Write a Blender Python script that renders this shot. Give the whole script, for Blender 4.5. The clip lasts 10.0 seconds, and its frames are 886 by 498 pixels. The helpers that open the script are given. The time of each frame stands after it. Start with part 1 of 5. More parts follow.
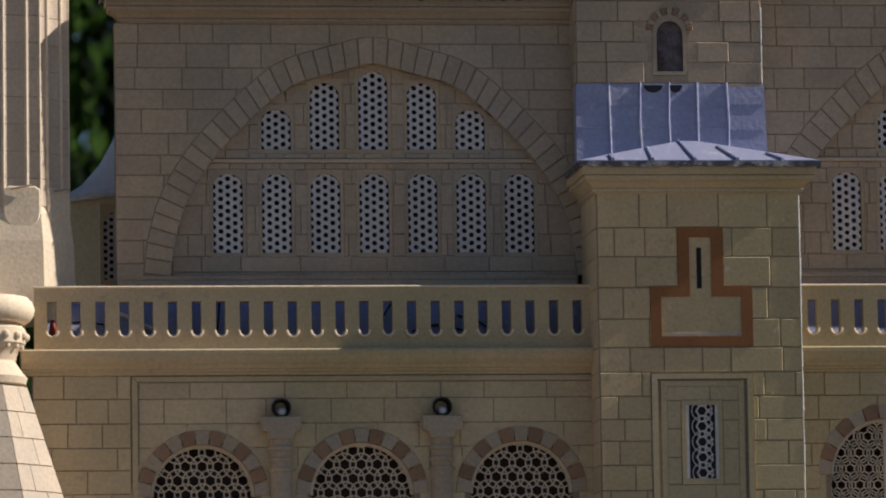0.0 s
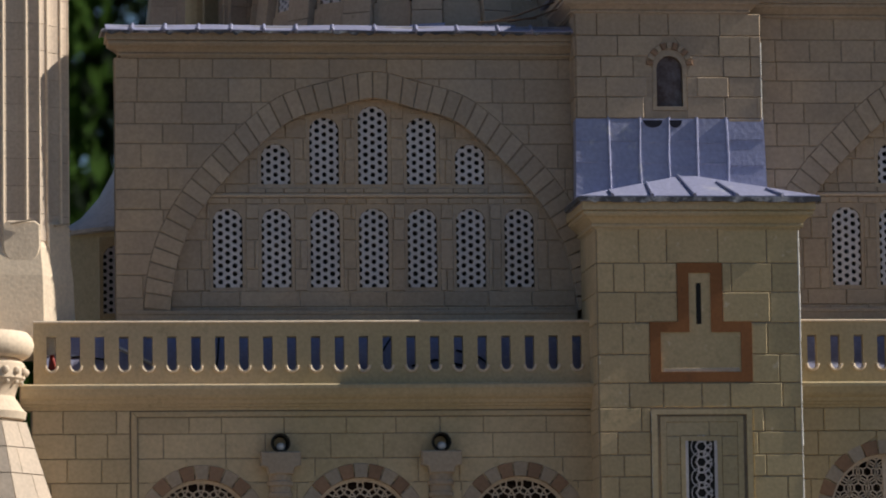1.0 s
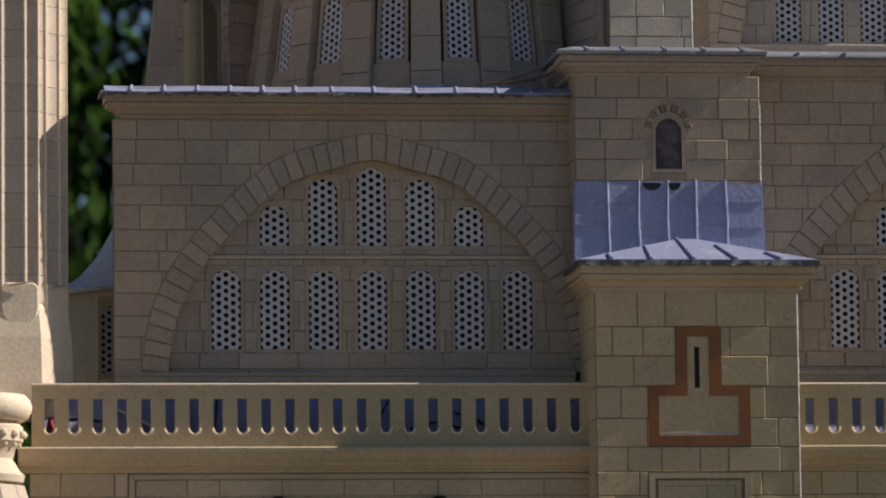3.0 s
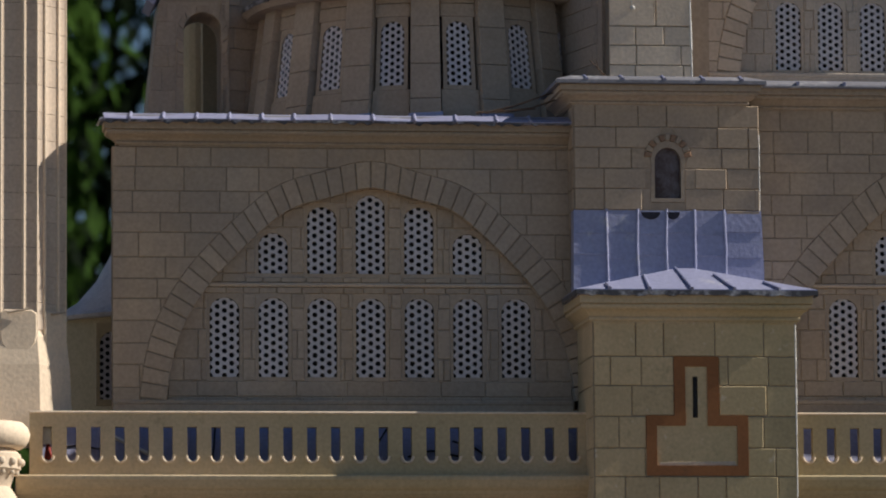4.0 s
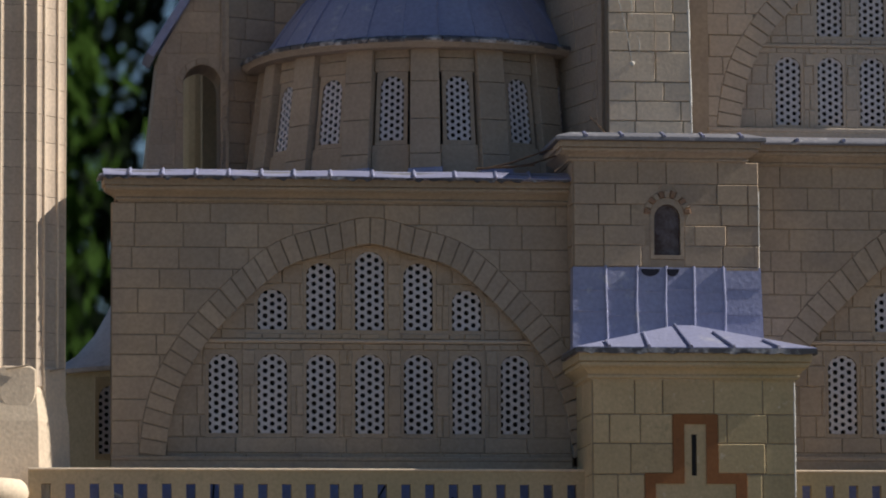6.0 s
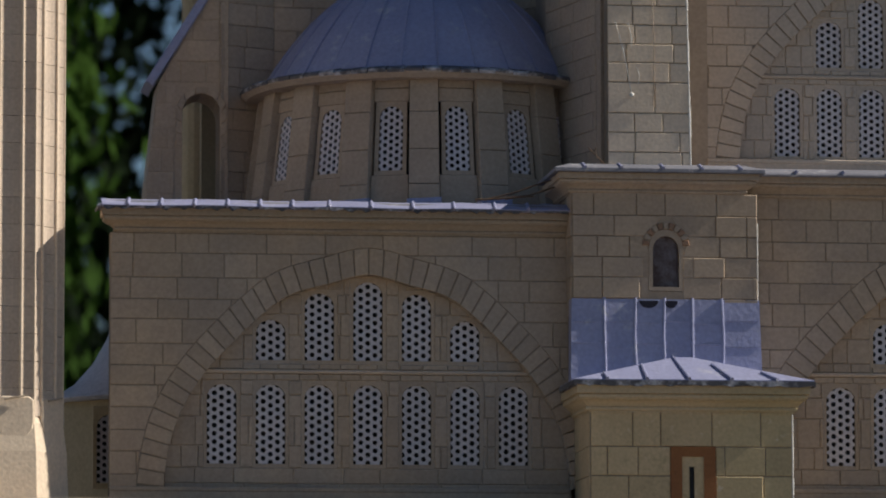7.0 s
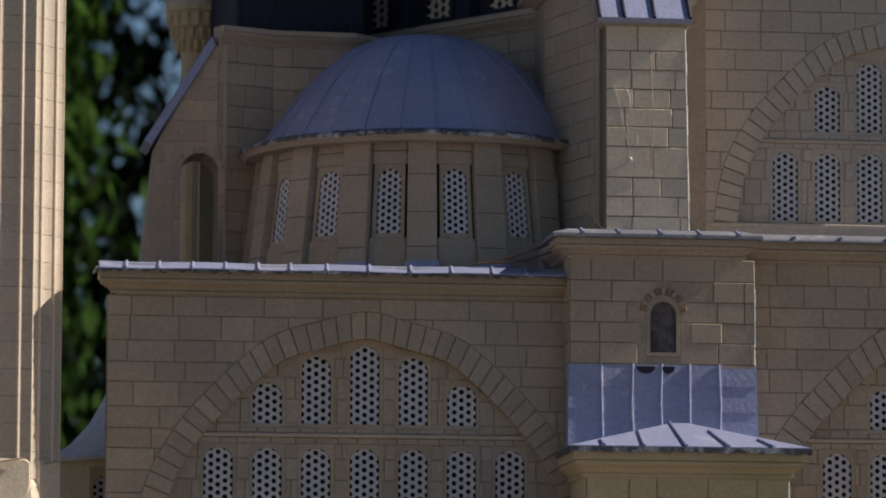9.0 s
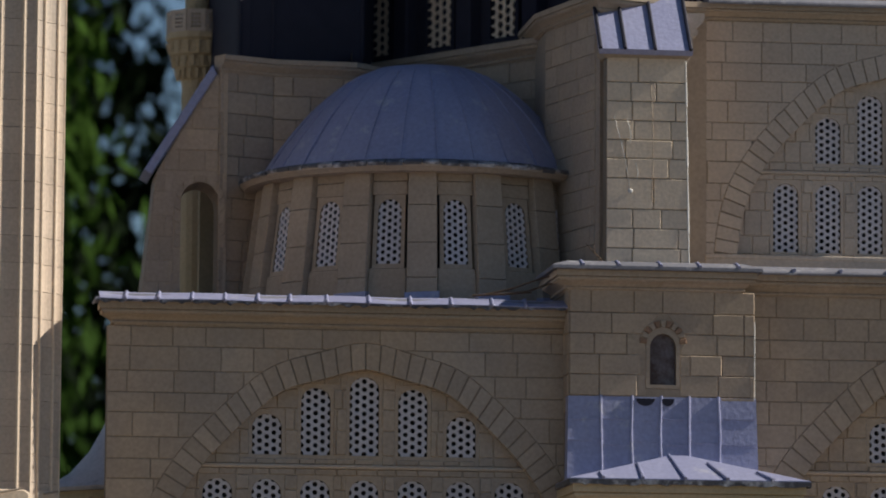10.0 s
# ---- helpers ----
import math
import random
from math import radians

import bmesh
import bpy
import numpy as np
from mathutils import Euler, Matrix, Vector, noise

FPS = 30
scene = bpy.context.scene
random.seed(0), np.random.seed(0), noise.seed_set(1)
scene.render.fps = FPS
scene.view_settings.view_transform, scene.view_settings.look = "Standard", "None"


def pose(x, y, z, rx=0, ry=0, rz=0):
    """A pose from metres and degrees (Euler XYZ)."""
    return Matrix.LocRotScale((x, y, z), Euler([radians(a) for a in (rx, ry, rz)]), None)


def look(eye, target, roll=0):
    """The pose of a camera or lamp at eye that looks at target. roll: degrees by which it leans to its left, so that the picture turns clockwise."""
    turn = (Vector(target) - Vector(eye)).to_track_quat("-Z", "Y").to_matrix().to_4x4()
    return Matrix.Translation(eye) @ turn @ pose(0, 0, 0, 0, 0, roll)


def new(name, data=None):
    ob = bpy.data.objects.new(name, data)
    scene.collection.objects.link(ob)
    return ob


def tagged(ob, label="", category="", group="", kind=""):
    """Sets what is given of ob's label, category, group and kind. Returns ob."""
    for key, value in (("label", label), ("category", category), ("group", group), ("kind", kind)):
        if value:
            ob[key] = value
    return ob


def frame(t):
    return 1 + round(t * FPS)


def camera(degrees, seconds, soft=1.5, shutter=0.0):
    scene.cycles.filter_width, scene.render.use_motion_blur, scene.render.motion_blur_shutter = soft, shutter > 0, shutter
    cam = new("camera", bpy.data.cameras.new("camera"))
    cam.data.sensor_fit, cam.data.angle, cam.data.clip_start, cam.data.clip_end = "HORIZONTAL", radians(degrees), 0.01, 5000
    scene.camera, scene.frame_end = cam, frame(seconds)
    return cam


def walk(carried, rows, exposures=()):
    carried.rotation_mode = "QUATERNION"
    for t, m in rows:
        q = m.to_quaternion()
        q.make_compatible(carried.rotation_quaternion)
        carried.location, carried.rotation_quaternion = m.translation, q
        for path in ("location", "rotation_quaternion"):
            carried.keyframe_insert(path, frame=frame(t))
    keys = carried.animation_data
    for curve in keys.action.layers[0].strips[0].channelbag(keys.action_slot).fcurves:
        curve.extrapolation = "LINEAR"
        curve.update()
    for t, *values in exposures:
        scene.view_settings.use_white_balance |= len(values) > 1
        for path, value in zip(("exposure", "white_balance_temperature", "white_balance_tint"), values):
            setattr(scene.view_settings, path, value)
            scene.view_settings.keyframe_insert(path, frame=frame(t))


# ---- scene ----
K, LIFT = 0.04, 40.0          # metres per plan unit; plan height 0 lies 40 units above the ground
cam = camera(10.0, 10.0, 1.9)
cam.data.dof.use_dof, cam.data.dof.focus_distance, cam.data.dof.aperture_fstop = True, 3.6, 11.0
ROWS = [
    (0, -10.851, -88.372, -10.144, 0.047, 0.383, 0.044, -0.918),
    (0.5, -10.854, -88.397, -9.884, 0.062, 0.354, 0.321, -0.854),
    (1, -10.857, -88.421, -9.624, 0.056, 0.321, 0.657, -0.840),
    (1.5, -10.860, -88.446, -9.364, 0.057, 0.295, 0.928, -0.794),
    (2, -10.863, -88.471, -9.104, 0.073, 0.266, 1.206, -0.809),
    (2.5, -10.866, -88.495, -8.844, 0.073, 0.238, 1.488, -0.758),
    (4, -10.875, -88.569, -8.064, 0.104, 0.161, 2.251, -0.444),
    (4.5, -10.878, -88.594, -7.804, 0.103, 0.139, 2.486, -0.298),
    (5, -10.881, -88.618, -7.544, 0.109, 0.115, 2.728, -0.318),
    (5.5, -10.884, -88.643, -7.284, 0.108, 0.091, 2.981, -0.351),
    (7, -10.893, -88.717, -6.504, 0.131, 0.010, 3.793, -0.114),
    (7.5, -10.896, -88.742, -6.244, 0.140, -0.019, 4.073, -0.013),
    (8, -10.899, -88.766, -5.984, 0.160, -0.048, 4.345, 0.064),
    (8.5, -10.902, -88.791, -5.724, 0.158, -0.077, 4.643, 0.179),
    (9, -10.905, -88.816, -5.464, 0.158, -0.105, 4.926, 0.232),
    (9.5, -10.908, -88.840, -5.204, 0.154, -0.130, 5.197, 0.328),
    (10, -10.911, -88.865, -4.944, 0.148, -0.158, 5.482, 0.435),
]
walk(cam, [(t, look((K * x, K * y, K * (z + LIFT)), (K * a, K * b, K * (c + LIFT)), roll)) for t, x, y, z, a, b, c, roll in ROWS])

# ---- light ----
SUN_TO = Vector((0.79, -0.022, 0.61)).normalized()
world = bpy.data.worlds.new("sky")
scene.world = world
world.use_nodes = True
wn = world.node_tree.nodes
sky = wn.new("ShaderNodeTexSky")
sky.sky_type, sky.sun_disc = "NISHITA", False
sky.dust_density, sky.ozone_density = 0.0, 4.0
sky.sun_elevation = math.asin(SUN_TO.z)
sky.sun_rotation = math.atan2(SUN_TO.x, SUN_TO.y)
world.node_tree.links.new(sky.outputs[0], wn["Background"].inputs[0])
wn["Background"].inputs[1].default_value = 0.05
sun_data = bpy.data.lights.new("sun", "SUN")
sun_data.energy, sun_data.angle, sun_data.color = 5.0, radians(0.5), (1.0, 0.93, 0.82)
sun = new("sun", sun_data)
sun.matrix_world = look((0, 0, 8), Vector((0, 0, 8)) - SUN_TO)
scene.view_settings.exposure = 0.24


# ---- materials ----
def material(name, base, second, rough=0.85, metal=0.0, grain=130.0, bump=0.35, vary=0.12, streak=0.0, spec=0.3, stain=None, stain_at=(0.55, 0.75), chalk=None, cloud=None):
    """Two-scale noise between two colours, a random value for each piece, stains and fine relief."""
    mat = bpy.data.materials.new(name)
    mat.use_nodes = True
    nt = mat.node_tree
    n, link = nt.nodes, nt.links.new
    bsdf = n["Principled BSDF"]
    geo = n.new("ShaderNodeNewGeometry")
    place = geo.outputs["Position"]
    big = n.new("ShaderNodeTexNoise")
    big.inputs["Scale"].default_value, big.inputs["Detail"].default_value = grain * 0.2, 5
    fine = n.new("ShaderNodeTexNoise")
    fine.inputs["Scale"].default_value, fine.inputs["Detail"].default_value = grain * 3, 6
    for tex in (big, fine):
        link(place, tex.inputs["Vector"])
    if streak:
        squash = n.new("ShaderNodeMapping")
        squash.inputs["Scale"].default_value = (1, 1, streak)
        link(place, squash.inputs["Vector"])
        link(squash.outputs[0], big.inputs["Vector"])
    ramp = n.new("ShaderNodeMapRange")
    ramp.inputs[1].default_value, ramp.inputs[2].default_value = 0.3, 0.7
    link(big.outputs["Fac"], ramp.inputs[0])
    mix = n.new("ShaderNodeMix")
    mix.data_type = "RGBA"
    mix.inputs[6].default_value, mix.inputs[7].default_value = (*base, 1), (*second, 1)
    link(ramp.outputs[0], mix.inputs[0])
    out = mix.outputs[2]
    if stain:
        blot = n.new("ShaderNodeTexNoise")
        blot.inputs["Scale"].default_value, blot.inputs["Detail"].default_value, blot.inputs["Roughness"].default_value = grain * 0.5, 8, 0.7
        link(place, blot.inputs["Vector"])
        cut = n.new("ShaderNodeMapRange")
        cut.inputs[1].default_value, cut.inputs[2].default_value = stain_at
        link(blot.outputs["Fac"], cut.inputs[0])
        over = n.new("ShaderNodeMix")
        over.data_type = "RGBA"
        over.inputs[7].default_value = (*stain, 1)
        link(cut.outputs[0], over.inputs[0])
        link(out, over.inputs[6])
        out = over.outputs[2]
    if cloud:
        drift = n.new("ShaderNodeTexNoise")
        drift.inputs["Scale"].default_value, drift.inputs["Detail"].default_value = grain * 0.055, 6
        slow = n.new("ShaderNodeMapping")
        slow.inputs["Scale"].default_value, slow.inputs["Location"].default_value = (1, 1, 0.6), (3.1, 0.7, 5.3)
        link(place, slow.inputs["Vector"])
        link(slow.outputs[0], drift.inputs["Vector"])
        soft_cut = n.new("ShaderNodeMapRange")
        soft_cut.inputs[1].default_value, soft_cut.inputs[2].default_value, soft_cut.inputs[4].default_value = 0.42, 0.68, 0.75
        link(drift.outputs["Fac"], soft_cut.inputs[0])
        veil = n.new("ShaderNodeMix")
        veil.data_type = "RGBA"
        veil.inputs[7].default_value = (*cloud, 1)
        link(soft_cut.outputs[0], veil.inputs[0])
        link(out, veil.inputs[6])
        out = veil.outputs[2]
    if chalk:
        bloom = n.new("ShaderNodeTexNoise")
        bloom.inputs["Scale"].default_value, bloom.inputs["Detail"].default_value, bloom.inputs["Roughness"].default_value = grain * 0.75, 4, 0.65
        link(place, bloom.inputs["Vector"])
        sharp = n.new("ShaderNodeMapRange")
        sharp.inputs[1].default_value, sharp.inputs[2].default_value, sharp.inputs[4].default_value = 0.64, 0.76, 0.7
        link(bloom.outputs["Fac"], sharp.inputs[0])
        white = n.new("ShaderNodeMix")
        white.data_type = "RGBA"
        white.inputs[7].default_value = (*chalk, 1)
        link(sharp.outputs[0], white.inputs[0])
        link(out, white.inputs[6])
        out = white.outputs[2]
    info = n.new("ShaderNodeObjectInfo")
    value = n.new("ShaderNodeMapRange")
    value.inputs[3].default_value, value.inputs[4].default_value = 1 - vary, 1 + vary
    link(info.outputs["Random"], value.inputs[0])
    speck = n.new("ShaderNodeMapRange")
    speck.inputs[1].default_value, speck.inputs[2].default_value = 0.25, 0.75
    speck.inputs[3].default_value, speck.inputs[4].default_value = 0.86, 1.1
    link(fine.outputs["Fac"], speck.inputs[0])
    times = n.new("ShaderNodeMath")
    times.operation = "MULTIPLY"
    link(value.outputs[0], times.inputs[0])
    link(speck.outputs[0], times.inputs[1])
    scale = n.new("ShaderNodeVectorMath")
    scale.operation = "SCALE"
    link(out, scale.inputs[0])
    link(times.outputs[0], scale.inputs[3])
    link(scale.outputs[0], bsdf.inputs["Base Color"])
    bsdf.inputs["Roughness"].default_value, bsdf.inputs["Metallic"].default_value = rough, metal
    bsdf.inputs["Specular IOR Level"].default_value = spec
    if bump:
        relief = n.new("ShaderNodeBump")
        relief.inputs["Strength"].default_value, relief.inputs["Distance"].default_value = bump, 0.0006
        add = n.new("ShaderNodeMath")
        add.operation = "ADD"
        link(fine.outputs["Fac"], add.inputs[0])
        link(big.outputs["Fac"], add.inputs[1])
        link(add.outputs[0], relief.inputs["Height"])
        link(relief.outputs[0], bsdf.inputs["Normal"])
    return mat


STONE = material("sandstone", (0.485, 0.37, 0.262), (0.4, 0.31, 0.235), cloud=(0.36, 0.318, 0.28), bump=0.2, vary=0.09, stain=(0.26, 0.22, 0.16), stain_at=(0.6, 0.85))
STONE_WARM = material("yellow_sandstone", (0.615, 0.48, 0.31), (0.53, 0.415, 0.272), bump=0.16, cloud=(0.42, 0.345, 0.2), vary=0.07, stain=(0.29, 0.24, 0.15), stain_at=(0.6, 0.85))
STONE_PIER = material("chalky_yellow_sandstone", (0.64, 0.475, 0.28), (0.53, 0.4, 0.235), bump=0.16, cloud=(0.49, 0.395, 0.225), vary=0.09, stain=(0.3, 0.25, 0.15), stain_at=(0.56, 0.8), chalk=(0.72, 0.66, 0.54))
STONE_TRIM = material("cut_stone_trim", (0.46, 0.36, 0.268), (0.39, 0.307, 0.232), cloud=(0.36, 0.31, 0.25), vary=0.05, stain=(0.27, 0.22, 0.15), stain_at=(0.58, 0.8))
STONE_PALE = material("pale_limestone", (0.61, 0.485, 0.375), (0.53, 0.42, 0.33), cloud=(0.46, 0.4, 0.34), vary=0.06, stain=(0.3, 0.26, 0.2), stain_at=(0.6, 0.85))
MORTAR = material("mortar", (0.29, 0.235, 0.18), (0.23, 0.19, 0.145), vary=0.0)
# pale limestone with sunlight put into its colour
STONE_SUNLIT = material("pale_sunlit_limestone", (0.76, 0.62, 0.47), (0.68, 0.55, 0.42), vary=0.05, stain=(0.45, 0.38, 0.29), stain_at=(0.62, 0.85))
PLASTER = material("window_plaster", (0.62, 0.58, 0.6), (0.55, 0.52, 0.54), vary=0.04, bump=0.12)
LEAD = material("lead_sheet", (0.335, 0.345, 0.5), (0.28, 0.29, 0.44), rough=0.45, metal=0.1, grain=110, vary=0.07, streak=0.3, spec=0.5, bump=0.6, stain=(0.55, 0.54, 0.56), stain_at=(0.58, 0.76))
LEAD_WORN = material("stained_lead_edge", (0.13, 0.125, 0.135), (0.07, 0.07, 0.08), rough=0.6, metal=0.1, grain=110, vary=0.05, stain=(0.6, 0.59, 0.62), stain_at=(0.5, 0.64))
LEAD_OLD = material("old_grey_lead", (0.25, 0.245, 0.275), (0.18, 0.18, 0.21), rough=0.6, metal=0.1, grain=110, vary=0.05, bump=0.5, stain=(0.5, 0.49, 0.51), stain_at=(0.56, 0.7))
# dark lead; the shade on turret and great drum is put into its colour
LEAD_DARK = material("dark_and_shaded_lead", (0.03, 0.03, 0.045), (0.018, 0.018, 0.035), rough=0.75, metal=0.1, grain=30, vary=0.05)
RED = material("red_stone", (0.31, 0.13, 0.05), (0.25, 0.105, 0.045), bump=0.16, vary=0.08, stain=(0.16, 0.08, 0.045), stain_at=(0.58, 0.8))
RED_PALE = material("faded_red_stone", (0.33, 0.195, 0.12), (0.26, 0.165, 0.11), vary=0.15)
# near-black: the interior shade behind windows, slit and drum is painted in
GLOOM = material("unlit_interior_backing", (0.012, 0.011, 0.012), (0.02, 0.018, 0.018), rough=0.7, vary=0.0, bump=0.0)
LATTICE = material("lattice_plaster", (0.72, 0.58, 0.44), (0.64, 0.52, 0.4), vary=0.03)
BLACK = material("black_plastic", (0.012, 0.012, 0.014), (0.02, 0.02, 0.02), rough=0.4, vary=0.0, bump=0.0)
LENS = material("frosted_lens", (0.55, 0.57, 0.62), (0.45, 0.47, 0.5), rough=0.25, vary=0.0, bump=0.0, spec=0.6)
BARK = material("bark", (0.09, 0.065, 0.045), (0.05, 0.04, 0.03), grain=8, vary=0.1)
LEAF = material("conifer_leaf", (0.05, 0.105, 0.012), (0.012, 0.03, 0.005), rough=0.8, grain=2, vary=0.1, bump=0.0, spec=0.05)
# same conifer leaf with the rear trees' shade put into its colour
LEAF_SHADED = material("shaded_leaf", (0.007, 0.015, 0.004), (0.003, 0.008, 0.003), rough=0.8, grain=2, vary=0.1, bump=0.0, spec=0.05)
EARTH = material("brown_earth", (0.18, 0.15, 0.12), (0.14, 0.12, 0.095), grain=4, vary=0.0)
TWIG = material("dry_twig", (0.14, 0.09, 0.05), (0.1, 0.06, 0.04), vary=0.0)
REDPAINT = material("red_paint", (0.35, 0.03, 0.02), (0.25, 0.03, 0.02), rough=0.4, vary=0.0)
# real white bits, and the sunlight painted on as rims and a streak
WHITEPAINT = material("white_paint", (0.75, 0.73, 0.68), (0.65, 0.63, 0.6), rough=0.5, vary=0.0)

# ---- building helpers: all numbers below are plan units ----
ORIGIN = {}


def thing(name, at, label, category, group="", kind=""):
    ob = new(name)
    ob.empty_display_size = 0.05
    ob.location = (K * at[0], K * at[1], K * (at[2] + LIFT))
    ORIGIN[ob.name] = Vector(at)
    return tagged(ob, label, category, group, kind)


def part(name, bm, mat, parent=None, label="", smooth=False):
    """Links a mesh in plan units as one object under a thing or a part."""
    o = ORIGIN[parent.name] if parent else Vector((0, 0, 0))
    for v in bm.verts:
        v.co = (v.co - o) * K if parent else Vector((v.co.x, v.co.y, v.co.z + LIFT)) * K
    bmesh.ops.recalc_face_normals(bm, faces=bm.faces[:])
    me = bpy.data.meshes.new(name)
    bm.to_mesh(me)
    bm.free()
    me.materials.append(mat)
    if smooth:
        me.shade_smooth()
        me.set_sharp_from_angle(angle=radians(40))
    ob = new(name, me)
    if parent:
        ob.parent = parent
        ORIGIN[ob.name] = o
    if label:
        ob["label"] = label
    return ob


def solid(name, bm, mat, label, category, kind=""):
    """A top-level single mesh with its origin at the plan's zero."""
    ob = part(name, bm, mat)
    ORIGIN[ob.name] = Vector((0, 0, -LIFT))
    return tagged(ob, label, category, "", kind)


class Plane:
    """An upright plane: u along it, d outwards from it, z up."""

    def __init__(self, x, y, angle=0.0):
        self.o, a = Vector((x, y, 0)), radians(angle)
        self.u, self.n = Vector((math.cos(a), math.sin(a), 0)), Vector((math.sin(a), -math.cos(a), 0))

    def __call__(self, u, d, z):
        return self.o + self.u * u + self.n * d + Vector((0, 0, z))


FRONT = Plane(0, 0)


def box(bm, x0, x1, y0, y1, z0, z1, bevel=0.0):
    m = Matrix.LocRotScale(((x0 + x1) / 2, (y0 + y1) / 2, (z0 + z1) / 2), None, (x1 - x0, y1 - y0, z1 - z0))
    made = bmesh.ops.create_cube(bm, size=1, matrix=m)
    if bevel:
        bmesh.ops.bevel(bm, geom=list({e for v in made["verts"] for e in v.link_edges}), offset=bevel, segments=2, affect="EDGES", profile=0.5)
    return bm


def area(poly):
    return sum(a[0] * b[1] - b[0] * a[1] for a, b in zip(poly, poly[1:] + poly[:1])) / 2


def clip(poly, q, n):
    """The part of a convex outline on the side of point q that n points to."""
    out = []
    for a, b in zip(poly, poly[1:] + poly[:1]):
        da, db = (a[0] - q[0]) * n[0] + (a[1] - q[1]) * n[1], (b[0] - q[0]) * n[0] + (b[1] - q[1]) * n[1]
        if da >= 0:
            out.append(a)
        if da * db < 0:
            s = da / (da - db)
            out.append((a[0] + s * (b[0] - a[0]), a[1] + s * (b[1] - a[1])))
    return out


def inset(poly, w):
    """A convex counter-clockwise outline drawn in by w."""
    out, n = [], len(poly)
    for i in range(n):
        p, a, b = Vector(poly[i]), Vector(poly[i - 1]), Vector(poly[(i + 1) % n])
        e, g = (p - a).normalized(), (b - p).normalized()
        ne, ng = Vector((-e.y, e.x)), Vector((-g.y, g.x))
        m = (ne + ng)
        m = m / max(0.35, 1 + ne.dot(ng))
        out.append(tuple(p + m * w))
    return out


def slab(bm, plane, poly, back, front, edge=0.012):
    """A prism of an outline (u, z) from depth back to front, its front edges worn off."""
    if area(poly) < 0:
        poly = poly[::-1]
    rings = [[bm.verts.new(plane(u, back, z)) for u, z in poly]]
    if edge:
        rings.append([bm.verts.new(plane(u, front - edge, z)) for u, z in poly])
        rings.append([bm.verts.new(plane(u, front, z)) for u, z in inset(poly, edge)])
    else:
        rings.append([bm.verts.new(plane(u, front, z)) for u, z in poly])
    for a, b in zip(rings, rings[1:]):
        for i in range(len(poly)):
            j = (i + 1) % len(poly)
            bm.faces.new((a[i], a[j], b[j], b[i]))
    bm.faces.new(rings[-1])
    bm.faces.new(rings[0][::-1])
    return bm


def stones(parent, mat, plane, u0, u1, rows, length, front, cuts=(), back=-0.02, joint=0.0115, name="stone", spread=0.35, seed=1, skip=None):
    """Courses of single blocks between u0 and u1; rows: the heights of the bed joints. cuts: functions that trim an outline or return None."""
    rnd = random.Random(seed)
    for k, (z0, z1) in enumerate(zip(rows, rows[1:])):
        u = u0 - (rnd.uniform(0.2, 0.8) * length if k % 2 else rnd.uniform(0, 0.3) * length)
        while u < u1:
            w = length * rnd.uniform(1 - spread, 1 + spread)
            a, b = max(u, u0), min(u + w, u1)
            if u1 - b < 0.12:
                b = u1
            u += w
            if b - a < 0.06:
                continue
            g = joint / 2
            poly = [(a + g, z0 + g), (b - g, z0 + g), (b - g, z1 - g), (a + g, z1 - g)]
            for cut in cuts:
                poly = cut(poly)
                if not poly or len(poly) < 3 or abs(area(poly)) < 0.002:
                    poly = None
                    break
            if not poly or (skip and skip(poly)):
                continue
            bm = bmesh.new()
            slab(bm, plane, poly, back, front + rnd.uniform(-0.006, 0.008))
            part(name, bm, mat, parent)


def levels(z0, z1, step, seed=0, jitter=0.03):
    rnd = random.Random(seed)
    n = max(1, round((z1 - z0) / step))
    return [z0] + [z0 + (z1 - z0) * i / n + rnd.uniform(-jitter, jitter) for i in range(1, n)] + [z1]


def moulding(bm, profile, path, closed=False):
    """Sweeps a profile of (outward, height) along a plan line; outward is to the right of its direction."""
    pts = [Vector((*p, 0)) for p in path]
    n, rings = len(pts), []
    for i, p in enumerate(pts):
        a = (p - pts[i - 1]).normalized() if i or closed else None
        b = (pts[(i + 1) % n] - p).normalized() if i < n - 1 or closed else None
        a, b = a or b, b or a
        na, nb = Vector((a.y, -a.x, 0)), Vector((b.y, -b.x, 0))
        m = (na + nb) / (1 + na.dot(nb))
        rings.append([bm.verts.new(p + m * d + Vector((0, 0, z))) for d, z in profile])
    k = len(profile)
    for i in range(n if closed else n - 1):
        r, s = rings[i], rings[(i + 1) % n]
        for j in range(k):
            bm.faces.new((r[j], s[j], s[(j + 1) % k], r[(j + 1) % k]))
    if not closed:
        bm.faces.new(rings[0])
        bm.faces.new(rings[-1][::-1])
    return bm


def cornice_profile(out, z0, z1, back=0.0):
    """A classical cornice: fillet, hollow, corona and roll."""
    h = z1 - z0
    pts = [(-back, z0)] + [(out * a, z0 + h * c) for a, c in ((0.12, 0.0), (0.12, 0.07), (0.22, 0.075), (0.27, 0.1), (0.29, 0.15), (0.26, 0.2), (0.22, 0.215), (0.3, 0.26), (0.42, 0.36), (0.6, 0.44), (0.66, 0.46), (0.66, 0.5), (0.74, 0.505), (0.79, 0.55), (0.8, 0.6), (0.77, 0.65), (0.72, 0.665), (0.84, 0.68), (0.9, 0.69), (0.9, 0.98), (0.84, 1.0))]
    return pts + [(-back, z1)]


